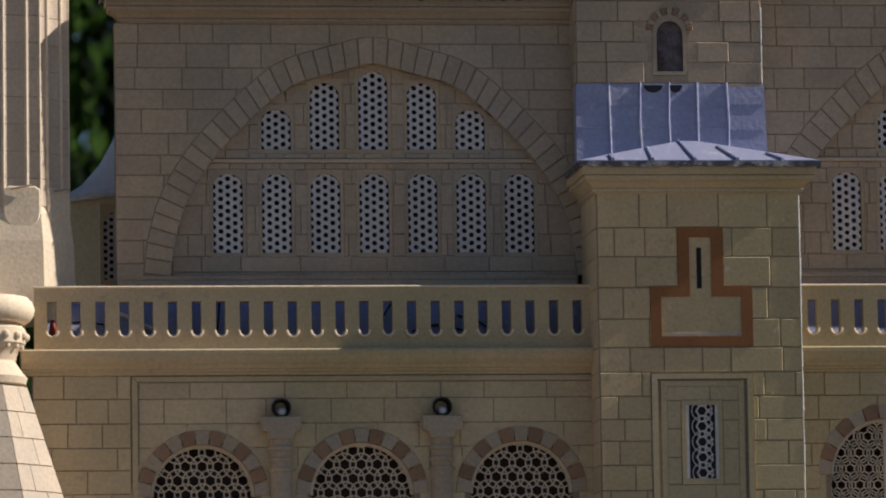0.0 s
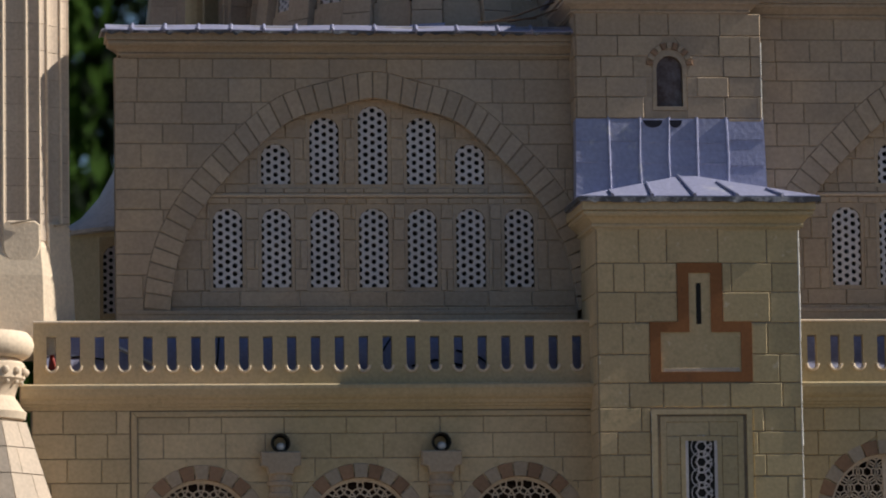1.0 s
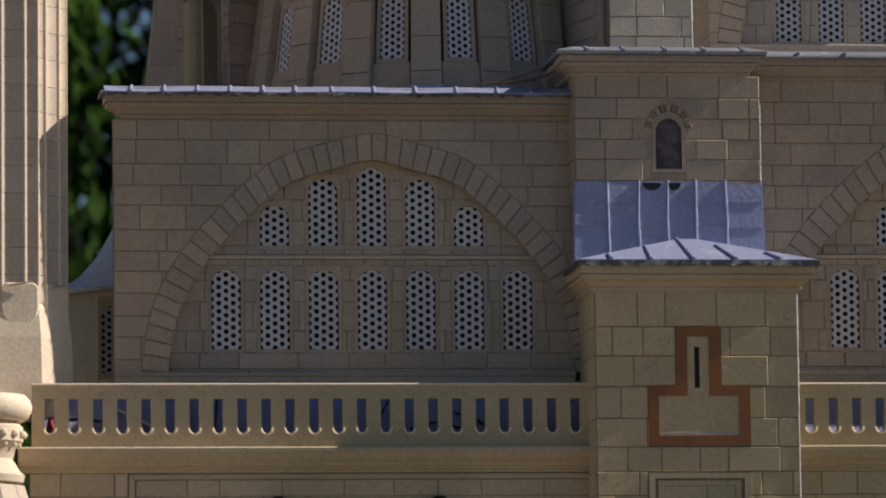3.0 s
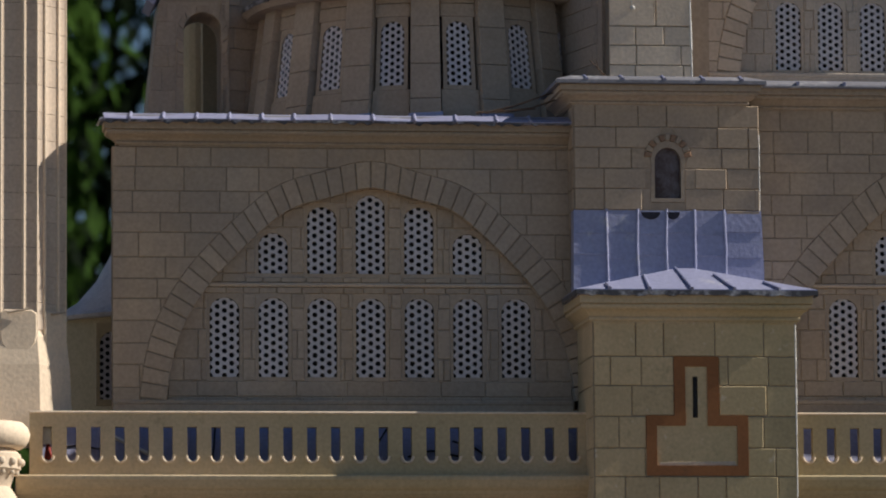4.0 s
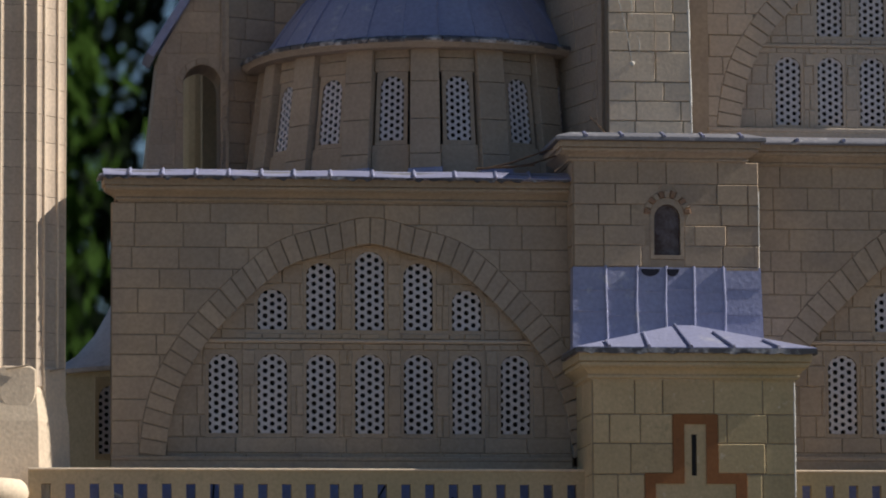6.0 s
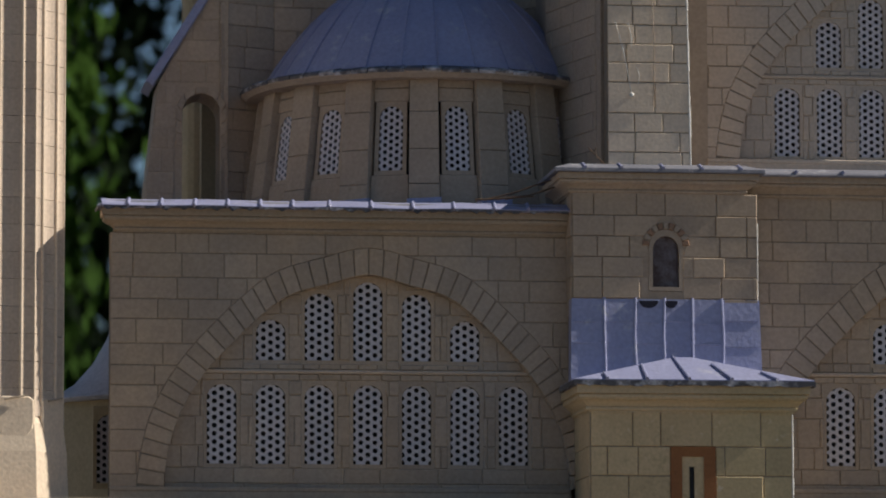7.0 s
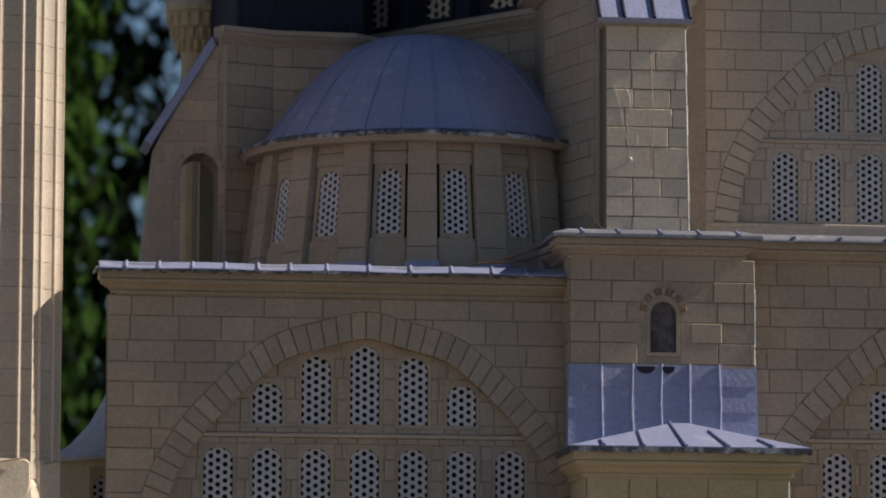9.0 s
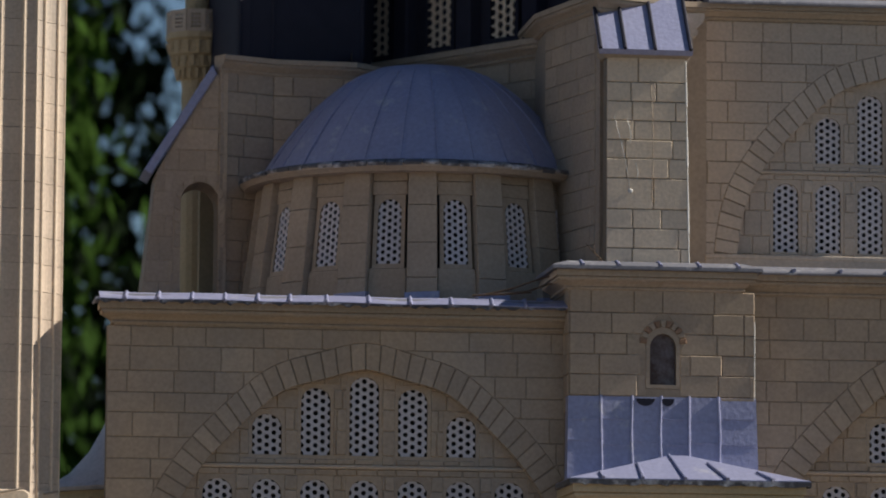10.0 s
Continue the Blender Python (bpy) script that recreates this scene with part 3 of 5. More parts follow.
def gallery_roof(x0, x1):
    th = thing("gallery_roof", (x0, -0.4, -1.8), "blue-grey lead roof behind the balustrade", "roof", "", "structure")
    bm = bmesh.new()
    slab(bm, Plane(0, 0), [(x0, -2.0), (x1, -2.0), (x1, -1.9), (x0, -1.9)], 0.0, 0.72, 0)
    for v in bm.verts:
        v.co.z += (v.co.y + 0.72) * 1.35
    part("lead_sheet", bm, LEAD, th)
    rnd = random.Random(4)
    u = x0 + 0.3
    while u < x1:
        bm = bmesh.new()
        tube(bm, (u, -0.7, -1.87), (u + 0.1, -0.02, -0.94), 0.018, 0.018, 5)
        part("lead_roll", bm, LEAD, th)
        u += rnd.uniform(0.7, 1.1)


gallery_roof(-7.2, 2.5)
gallery_roof(6.1, 12.0)

GALLERY = Plane(0, -0.85)


def round_line(cx, cz, r, n=40, a0=0.0, a1=math.pi):
    return [(cx - r * math.cos(a0 + (a1 - a0) * i / n), cz + r * math.sin(a0 + (a1 - a0) * i / n)) for i in range(n + 1)]


def bars(bm, plane, segs, w, back, front):
    for a, b in segs:
        a, b = Vector(a), Vector(b)
        d = (b - a)
        if d.length < 1e-4:
            continue
        d.normalize()
        m = Vector((-d.y, d.x)) * w / 2
        e = d * w * 0.25
        slab(bm, plane, [tuple(a - e - m), tuple(b + e - m), tuple(b + e + m), tuple(a - e + m)], back, front, 0)


def rosette(bm, plane, keep, x0, x1, z0, z1, pitch, w, back, front):
    """Interlaced star lattice: rings at the nodes of a triangular net, joined by short bars."""
    dz, k, z = pitch * math.sqrt(3) / 2, 0, z0
    while z < z1:
        x = x0 + (pitch / 2 if k % 2 else 0)
        while x < x1:
            if keep((x, z)):
                six = ring(x, z, pitch * 0.27, 6, math.pi / 6)
                big = ring(x, z, pitch * 0.58, 18, 0)
                bars(bm, plane, list(zip(six, six[1:] + six[:1])), w, back, front)
                bars(bm, plane, [s for s in zip(big, big[1:] + big[:1])], w, back, front - 0.004)
                mid = ring(x, z, pitch * 0.42, 6, math.pi / 6)
                bars(bm, plane, [(six[q], mid[q]) for q in range(6)], w, back, front - 0.008)
            x += pitch
        z += dz
        k += 1


def hex_net(bm, plane, keep, x0, z0, x1, z1, pitch, w, back, front):
    """Six-sided eyes with small squares and triangles between them, and a faint ring round each eye."""
    dz, k, z = pitch * math.sqrt(3) / 2, 0, z0
    while z < z1:
        x = x0 + (pitch / 2 if k % 2 else 0)
        while x < x1:
            if keep((x, z)):
                six = ring(x, z, pitch * 0.366, 6, math.pi / 6)
                bars(bm, plane, list(zip(six, six[1:] + six[:1])), w, back, front)
                for q in range(3):
                    d = math.pi / 3 * q
                    o = (pitch * 0.366 * math.cos(d), pitch * 0.366 * math.sin(d))
                    bars(bm, plane, [(p, (p[0] + o[0], p[1] + o[1])) for p in (six[q], six[q - 1])], w, back, front - 0.005)
                big = ring(x, z, pitch * 0.66, 18, 0)
                bars(bm, plane, list(zip(big, big[1:] + big[:1])), w * 0.55, back, front - 0.009)
            x += pitch
        z += dz
        k += 1


ARCHES = [(-4.366, -3.503), (-1.586, -3.482), (1.215, -3.471), (7.72, -3.12)]
bm = bmesh.new()
wall_rect = [(-7.3, -40.1), (12.0, -40.1), (12.0, -2.3), (-7.3, -2.3)]
opens = []
for cx, top in ARCHES:
    r = 0.91 if cx < 5 else 1.0
    opens.append([(cx + r, -7.0)] + [(p[0], p[1]) for p in round_line(cx, top - r, r, 24)[::-1]] + [(cx - r, -7.0)])
pierced(GALLERY, wall_rect, opens, -0.5, 0.0, bm)
gallery = solid("wall_gallery", bm, MORTAR, "yellow ashlar gallery wall with round-arched openings", "wall", "structure")
# brown sheet close behind the grilles; the room's dimness is put into its colour
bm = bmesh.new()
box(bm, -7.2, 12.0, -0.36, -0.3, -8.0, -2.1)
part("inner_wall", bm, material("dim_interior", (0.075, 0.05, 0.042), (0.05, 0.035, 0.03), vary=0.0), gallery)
arch_cuts = []
for cx, top in ARCHES:
    r = 0.91 if cx < 5 else 1.0
    arch_cuts.append(outside_arch([(cx - r - 0.26, -7.0), (cx - r - 0.26, -6.0), (cx - r - 0.26, -5.0)] + round_line(cx, top - r, r + 0.2) + [(cx + r + 0.26, -5.0), (cx + r + 0.26, -6.0), (cx + r + 0.26, -7.0)]))


def near_arches(poly):
    c = sum(p[0] for p in poly) / len(poly)
    k = min(range(len(ARCHES)), key=lambda q: abs(ARCHES[q][0] - c))
    return arch_cuts[k](poly) if abs(ARCHES[k][0] - c) < 2.0 else poly


rows_low = [-6.0, -5.6, -5.2, -4.78, -4.36, -3.95, -3.56, -3.14, -2.71, -2.3]
stones(gallery, STONE_WARM, GALLERY, -7.3, -5.6, rows_low, 0.85, 0.03, seed=11)
stones(gallery, STONE_WARM, GALLERY, -5.47, 2.5, rows_low[:-1] + [-2.42], 0.85, 0.012, [near_arches], seed=12)
stones(gallery, STONE_WARM, GALLERY, 6.07, 9.6, rows_low, 0.85, 0.03, [near_arches], seed=13)
bm = bmesh.new()
slab(bm, GALLERY, [(-5.58, -6.0), (-5.48, -6.0), (-5.48, -2.42), (-5.58, -2.32)], -0.02, 0.04)
slab(bm, GALLERY, [(-5.58, -2.32), (-5.48, -2.41), (2.5, -2.41), (2.5, -2.32)], -0.02, 0.04)
part("panel_moulding", bm, STONE_WARM, gallery, "narrow raised panel border")
for cx, top in ARCHES:
    r = 0.91 if cx < 5 else 1.0
    voussoirs(gallery, GALLERY, round_line(cx, top - r, r), round_line(cx, top - r, r + 0.25), 13, -0.3, 0.035, [STONE_TRIM, RED_PALE])
    fill = [(cx + r + 0.1, -5.9)] + round_line(cx, top - r, r + 0.1, 24)[::-1] + [(cx - r - 0.1, -5.9)]
    part("spandrel_bed", pierced(GALLERY, [(cx + r + 0.33, -6.0)] + round_line(cx, top - r, r + 0.33, 24)[::-1] + [(cx - r - 0.33, -6.0)], [fill], -0.02, 0.004), STONE_WARM, gallery)
    th = thing("lattice_grille", (cx, -0.95, -6.5), "round-headed window grille of pale star lattice", "grille", "lattice grilles")
    bm = bmesh.new()
    zc = top - r
    keep = lambda p: (p[1] < zc and abs(p[0] - cx) < r) or math.dist(p, (cx, zc)) < r + 0.06
    if cx < 5:
        hex_net(bm, Plane(0, -0.72), keep, cx - 0.285 * 4, top - 0.13 - 0.2468 * 9, cx + r + 0.2, top + 0.2, 0.285, 0.019, -0.03, 0.02)
    else:
        rosette(bm, Plane(0, -0.72), keep, cx - r - 0.13, cx + r + 0.2, -6.0, top + 0.2, 0.33, 0.024, -0.03, 0.02)
        slab(bm, Plane(0, -0.72), [(cx - 0.035, -6.0), (cx + 0.035, -6.0), (cx + 0.035, top - 0.05), (cx - 0.035, top - 0.05)], -0.03, 0.035, 0.01)
    part("lattice", bm, LATTICE, th)
    bm = bmesh.new()
    line, line2 = round_line(cx, zc, r - 0.06), round_line(cx, zc, r + 0.03)
    for a, b, c, d in zip(line, line[1:], line2[1:], line2):
        slab(bm, Plane(0, -0.72), [a, d, c, b], -0.05, 0.03, 0)
    part("rim", bm, LATTICE, th)


def column(x, z):
    th = thing("wall_column", (x, -1.0, -6.5), "slender engaged stone column with block capital", "column", "engaged columns")
    bm = bmesh.new()
    prof = [(0.19, -6.5), (0.19, z - 1.02), (0.22, z - 1.0), (0.22, z - 0.95), (0.19, z - 0.93), (0.19, z - 0.86), (0.22, z - 0.84), (0.22, z - 0.78), (0.19, z - 0.76), (0.19, z - 0.66), (0.23, z - 0.64), (0.23, z - 0.58), (0.2, z - 0.56), (0.2, z - 0.45)]
    lathe(bm, prof, x, -0.86, 18)
    part("shaft", bm, STONE_TRIM, th, smooth=True)
    bm = bmesh.new()
    slab(bm, GALLERY, [(x - 0.21, z - 0.45), (x + 0.21, z - 0.45), (x + 0.24, z - 0.34), (x + 0.35, z - 0.3), (x + 0.35, z - 0.06), (x - 0.35, z - 0.06), (x - 0.35, z - 0.3), (x - 0.24, z - 0.34)], -0.1, 0.24, 0.02)
    part("capital", bm, STONE_TRIM, th)
    lamp = thing("spotlight", (x, -1.0, z - 0.06), "small round black spotlight with frosted lens", "spotlight", "spotlights on the columns")
    bm = bmesh.new()
    shell = [(0.17 * math.sin(a), -0.17 * math.cos(a)) for a in [0.05, 0.4, 0.8, 1.2, 1.57]] + [(0.17, 0.12), (0.15, 0.12), (0.14, 0.0)] + [(0.14 * math.sin(a), -0.14 * math.cos(a)) for a in (1.2, 0.8, 0.4, 0.05)]
    lathe(bm, shell, 0, 0, 20)
    bmesh.ops.rotate(bm, verts=bm.verts[:], cent=(0, 0, 0), matrix=Matrix.Rotation(radians(96), 3, "X"))
    bmesh.ops.translate(bm, verts=bm.verts[:], vec=(x, -0.96, z + 0.1))
    part("housing", bm, BLACK, lamp, smooth=True)
    bm = bmesh.new()
    bmesh.ops.create_uvsphere(bm, u_segments=14, v_segments=9, radius=0.085, matrix=Matrix.LocRotScale((x + 0.01, -0.98, z + 0.03), None, (1, 0.8, 0.85)))
    part("lens", bm, LENS, lamp, "frosted pale lens", smooth=True)


column(-3.0, -2.98)
column(-0.187, -2.975)

# ---- buttress pier ----
PIER = Plane(0, -1.7)
pier = thing("buttress_pier", (4.3, -0.9, -40.1), "square yellow ashlar pier with red T-shaped border", "pier")
bm = bmesh.new()
box(bm, 2.5, 6.08, -1.7, 0.3, -40.1, 0.78)
part("core", bm, MORTAR, pier)
rows_pier = [-6.2, -5.75, -5.3, -4.85, -4.42, -3.98, -3.56, -3.18, -2.78, -2.36, -1.93, -1.43, -0.88, -0.34, 0.17, 0.8]
t_rects = [(3.91, 4.71, -0.9, 0.17), (3.41, 5.21, -1.92, -0.86), (3.39, 5.2, -6.2, -2.37)]
stones(pier, STONE_PIER, PIER, 2.5, 6.08, rows_pier, 0.72, 0.02, [around_rects(t_rects)], seed=21, joint=0.016)
side = Plane(2.5, 0.0, -90)
stones(pier, STONE_WARM, side, 0.0, 1.66, rows_pier, 0.8, 0.02, seed=22)
# red T border: eight bars round the plaster field
out_t = [(3.413, -1.91), (5.21, -1.91), (5.21, -0.86), (4.703, -0.86), (4.703, 0.172), (3.913, 0.172), (3.913, -0.86), (3.413, -0.86)]
in_t = [(3.6, -1.74), (5.02, -1.74), (5.02, -1.04), (4.5, -1.04), (4.5, 0.0), (4.11, 0.0), (4.11, -1.04), (3.6, -1.04)]
bm = pierced(PIER, out_t, [in_t], -0.02, 0.035)
part("red_border", bm, RED, pier, "T-shaped border of rusty red stone")
bm = pierced(PIER, [(3.5, -1.8), (5.1, -1.8), (5.1, -0.95), (4.6, -0.95), (4.6, 0.1), (4.0, 0.1), (4.0, -0.95), (3.5, -0.95)], [[(4.25, -0.89), (4.32, -0.89), (4.32, -0.19), (4.25, -0.19)]], -0.02, 0.012)
part("plaster_field", bm, STONE_PIER, pier, "plain yellow field with a narrow slit")
bm = bmesh.new()
box(bm, 4.24, 4.33, -1.712, -1.695, -0.9, -0.18)
part("slit", bm, GLOOM, pier)
bm = bmesh.new()
slab(bm, PIER, [(3.63, -1.735), (5.0, -1.735), (4.98, -1.66), (3.66, -1.68)], 0.0, 0.018, 0.004)
part("field_sill", bm, STONE_PALE, pier)
# window panel with two borders
for w, d in ((0.0, 0.03), (0.16, 0.0)):
    o = [(3.41 + w, -6.2), (5.19 - w, -6.2), (5.19 - w, -2.39 - w * 0.8), (3.41 + w, -2.39 - w * 0.8)]
    i = [(3.51 + w, -6.1), (5.09 - w, -6.1), (5.09 - w, -2.48 - w * 0.8), (3.51 + w, -2.48 - w * 0.8)]
    part("panel_border", pierced(PIER, o, [i], -0.02, d + 0.02), STONE_WARM, pier)
for u0, u1, zs in ((3.66, 3.92, [-4.32, -3.85, -3.35, -2.86]), (4.64, 4.94, [-4.32, -3.7, -3.2, -2.86]), (3.66, 4.94, [-2.86, -2.6]), (3.66, 4.94, [-6.0, -5.4, -4.8, -4.32])):
    stones(pier, STONE_WARM, PIER, u0, u1, zs, 0.75, 0.013, seed=24)
part("window_border", pierced(PIER, [(3.92, -4.32), (4.64, -4.32), (4.64, -2.86), (3.92, -2.86)], [[(4.0, -4.22), (4.56, -4.22), (4.56, -2.94), (4.0, -2.94)]], -0.02, 0.03), STONE_WARM, pier)
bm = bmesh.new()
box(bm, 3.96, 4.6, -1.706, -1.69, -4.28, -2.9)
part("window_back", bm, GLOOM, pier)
bm = bmesh.new()
hex_net(bm, lambda u, d, z: PIER(4.28 + z, d, -3.58 + u), lambda p: abs(p[0]) < 0.6 and abs(p[1]) < 0.1, -0.54, -0.4676, 0.6, 0.3, 0.27, 0.03, 0.007, 0.03)
for x in (4.02, 4.54):
    slab(bm, PIER, [(x - 0.03, -4.22), (x + 0.03, -4.22), (x + 0.03, -2.94), (x - 0.03, -2.94)], 0.007, 0.026, 0)
part("window_lattice", bm, PLASTER, pier, "pale star lattice in the narrow window")
bm = bmesh.new()
moulding(bm, cornice_profile(0.3, 0.76, 1.23, 0.3), [(2.5, 0.2), (2.5, -1.7), (6.08, -1.7), (6.08, 0.2)])
part("cornice", bm, STONE_WARM, pier, "moulded stone cornice", smooth=True)
# hipped lead cap
bm = bmesh.new()
e = [(2.16, -2.04), (6.42, -2.04), (6.42, -0.4), (2.16, -0.4)]
lo = [bm.verts.new((x, y, 1.225)) for x, y in e]
up = [bm.verts.new((x, y, 1.32)) for x, y in e]
r0, r1 = bm.verts.new((4.15, -0.75, 1.83)), bm.verts.new((4.45, -0.75, 1.83))
for i in range(4):
    j = (i + 1) % 4
    bm.faces.new((lo[i], lo[j], up[j], up[i]))
bm.faces.new((up[0], up[1], r1, r0))
bm.faces.new((up[1], up[2], r1))
bm.faces.new((up[2], up[3], r0, r1))
bm.faces.new((up[3], up[0], r0))
bm.faces.new(lo[::-1])
cap = part("lead_cap", bm, LEAD, pier, "low hipped lead cap with standing rolls")
rnd = random.Random(23)
for (ax, ay), (bx, by) in zip(e, e[1:] + e[:1]):
    pl, w = Plane(ax, ay, math.degrees(math.atan2(by - ay, bx - ax))), math.dist((ax, ay), (bx, by))
    n = int(w / 0.09)
    low = [(w * i / n, 1.205 + rnd.uniform(-0.012, 0.03)) for i in range(n + 1)]
    bm = bmesh.new()
    slab(bm, pl, low + [(w, 1.3), (0, 1.3)], -0.02, 0.016, 0)
    part("ragged_edge", bm, LEAD_WORN, cap)
for x, top in ((2.75, 0.22), (3.45, 0.62), (4.2, 1.0), (4.95, 0.66), (5.75, 0.3)):
    bm = bmesh.new()
    k = min(1.0, top)
    tube(bm, (x, -2.07, 1.33), (x + (4.3 - x) * 0.25 * k - 0.1, -2.04 + 1.29 * k, 1.34 + 0.5 * k), 0.032, 0.026, 7)
    part("lead_roll", bm, LEAD, cap, smooth=True)

# ---- buttress tower behind the pier ----
T1 = Plane(0, -0.6)
tower = thing("buttress_tower", (4.0, 0.3, 1.0), "square beige ashlar tower with arched niche", "tower")
bm = pierced(T1, [(2.36, 1.0), (5.69, 1.0), (5.69, 4.76), (2.36, 4.76)], [lancet(4.035, 3.09, 4.0, 0.47, 0.26)], -0.25, 0.0)
box(bm, 2.36, 5.69, -0.34, 1.2, 1.0, 4.76)
part("core", bm, MORTAR, tower)
NICHE_LINE = [(3.73, 2.98), (3.73, 3.3), (3.73, 3.6), (3.73, 3.75)] + [(4.035 - 0.36 * math.cos(math.pi * q / 16), 3.82 + 0.36 * math.sin(math.pi * q / 16)) for q in range(17)] + [(4.34, 3.75), (4.34, 3.6), (4.34, 3.3), (4.34, 2.98)]


def niche_cut(poly):
    return poly if max(p[1] for p in poly) < 3.03 else outside_arch(NICHE_LINE)(poly)



stones(tower, STONE, T1, 2.36, 5.69, [2.6, 2.88, 3.26, 3.62, 3.99, 4.36, 4.76], 0.72, 0.03, [niche_cut], seed=31)
stones(tower, STONE, Plane(2.36, 0, -90), 0.0, 0.57, [2.6, 2.88, 3.26, 3.62, 3.99, 4.36, 4.76], 0.7, 0.02, seed=32)
part("niche_frame", pierced(T1, [(3.73, 3.02), (4.34, 3.02), (4.34, 3.84), (4.3, 4.0), (4.2, 4.08), (4.035, 4.12), (3.87, 4.08), (3.77, 4.0), (3.73, 3.84)], [lancet(4.035, 3.09, 4.0, 0.47, 0.26)], -0.05, 0.034), STONE_TRIM, tower)
part("niche_spandrel", pierced(T1, [(3.4, 2.87), (4.67, 2.87), (4.67, 4.36), (3.4, 4.36)], [[(3.74, 3.01), (4.33, 3.01)] + [(4.035 + 0.31 * math.cos(math.pi * q / 12), 3.82 + 0.31 * math.sin(math.pi * q / 12)) for q in range(13)]], -0.02, 0.02), STONE, tower)
arc0, arc1 = round_line(4.035, 3.82, 0.30, 24), round_line(4.035, 3.82, 0.42, 24)
voussoirs(tower, T1, arc0, arc1, 11, -0.02, 0.06, [RED_PALE, STONE_TRIM])
bm = bmesh.new()
box(bm, 3.8, 4.27, -0.5, -0.47, 3.06, 4.02)
# pale blotches paint in the whitish reflection on the pane
glass = material("reflecting_glass", (0.09, 0.045, 0.04), (0.06, 0.035, 0.035), rough=0.2, vary=0.0, bump=0.0, grain=20, stain=(0.36, 0.33, 0.36), stain_at=(0.47, 0.66))
part("niche_pane", bm, glass, tower, "dark pane with a pale painted reflection")
cor = bmesh.new()
moulding(cor, cornice_profile(0.3, 4.74, 5.1, 0.3), [(2.36, 1.2), (2.36, -0.6), (5.42, -0.6), (5.42, 1.2)])
part("cornice", cor, STONE_TRIM, tower, "moulded stone cornice", smooth=True)
bm = bmesh.new()
moulding(bm, [(-0.3, 5.104), (0.32, 5.104), (0.35, 5.09), (0.36, 5.11), (0.355, 5.16), (0.33, 5.18), (0.05, 5.27), (-1.0, 5.32), (-1.0, 5.2)], [(2.36, 1.2), (2.36, -0.6), (5.42, -0.6), (5.42, 1.2)])
lead1 = part("lead_cover", bm, LEAD_OLD, tower, "lead sheet over the cornice")
for x in (2.55, 3.2, 3.95, 4.65, 5.35):
    bm = bmesh.new()
    tube(bm, (x, -0.96, 5.17), (x, -0.65, 5.27), 0.032, 0.03, 7)
    tube(bm, (x, -0.65, 5.27), (x, 0.4, 5.32), 0.03, 0.03, 7)
    part("lead_roll", bm, LEAD, lead1)
# lean-to lead apron
apron = thing("lead_apron", (4.0, -0.9, 1.5), "steep blue-grey lead apron with standing rolls", "roof")
bm = bmesh.new()
pts = [(2.34, -0.63, 2.87), (5.71, -0.63, 2.87), (5.74, -0.73, 1.35), (2.31, -0.73, 1.35)]
f = [bm.verts.new(p) for p in pts]
g = [bm.verts.new((x, y + 0.3, z)) for x, y, z in pts]
bm.faces.new(f)
for i in range(4):
    j = (i + 1) % 4
    bm.faces.new((f[i], g[i], g[j], f[j]))
part("sheet", bm, LEAD, apron)
for k, x in enumerate((2.92, 3.47, 3.99, 4.5, 5.04)):
    bm = bmesh.new()
    for a, b in ((0, 0.45), (0.45, 1.0)):
        q = lambda s: (x + 0.015 * math.sin(7 * s + k), -0.64 - 0.1 * s, 2.89 - 1.52 * s)
        tube(bm, q(a), q(b), 0.028, 0.028, 8)
    part("lead_roll", bm, LEAD, apron, smooth=True)
for k, z in enumerate((2.45, 2.03)):
    for i in range(6):
        xs = [2.33, 2.92, 3.47, 3.99, 4.5, 5.04, 5.72]
        bm = bmesh.new()
        y = -0.635 - (2.87 - z) * 0.066
        zz = z + 0.05 * math.sin(3 * i + k)
        box(bm, xs[i] + 0.03, xs[i + 1] - 0.03, y - 0.012, y + 0.06, zz, zz + 0.02)
        part("lap_joint", bm, LEAD, apron)
for x, w in ((3.72, 0.17), (4.12, 0.12)):
    bm = bmesh.new()
    slab(bm, Plane(0, -0.648), [(x - w, 2.84)] + [(x + w * math.cos(a), 2.84 - 0.13 * math.sin(a)) for a in [math.pi - math.pi * q / 8 for q in range(1, 8)]] + [(x + w, 2.84)], -0.02, 0.02, 0.004)
    part("tear", bm, LEAD_DARK, apron, "dark torn lead flap")

# ---- upper buttress ----
T2 = Plane(0, 0.6)
up_t = thing("upper_buttress", (4.0, 1.5, 5.2), "tall pale ashlar buttress with steep lead top", "buttress")
bm = bmesh.new()
vs = [(3.2, 0.6), (4.71, 0.6), (4.71, 3.0), (3.2, 3.0)]
lo = [bm.verts.new((x, y, 5.1)) for x, y in vs]
hi = [bm.verts.new((x + (0.0 if x < 4 else -0.07), y, 9.2)) for x, y in vs]
for i in range(4):
    j = (i + 1) % 4
    bm.faces.new((lo[i], lo[j], hi[j], hi[i]))
bm.faces.new(hi)
part("core", bm, MORTAR, up_t)


def taper(poly):
    return [(u - (0.018 * (z - 5.1) if u > 4.6 else 0), z) for u, z in poly]


# lighter stone stands in for grazing sun on the buttress face
stones(up_t, STONE_SUNLIT, T2, 3.2, 4.715, [5.1, 5.66, 6.02, 6.37, 6.93, 7.29, 7.63, 7.98, 8.33, 8.68, 9.2], 0.68, 0.025, [taper], seed=41, joint=0.016)
bm = bmesh.new()
moulding(bm, [(-0.2, 9.12), (0.04, 9.12), (0.1, 9.2), (0.12, 9.26), (-0.2, 9.26)], [(3.2, 2.5), (3.2, 0.6), (4.64, 0.6), (4.64, 2.5)])
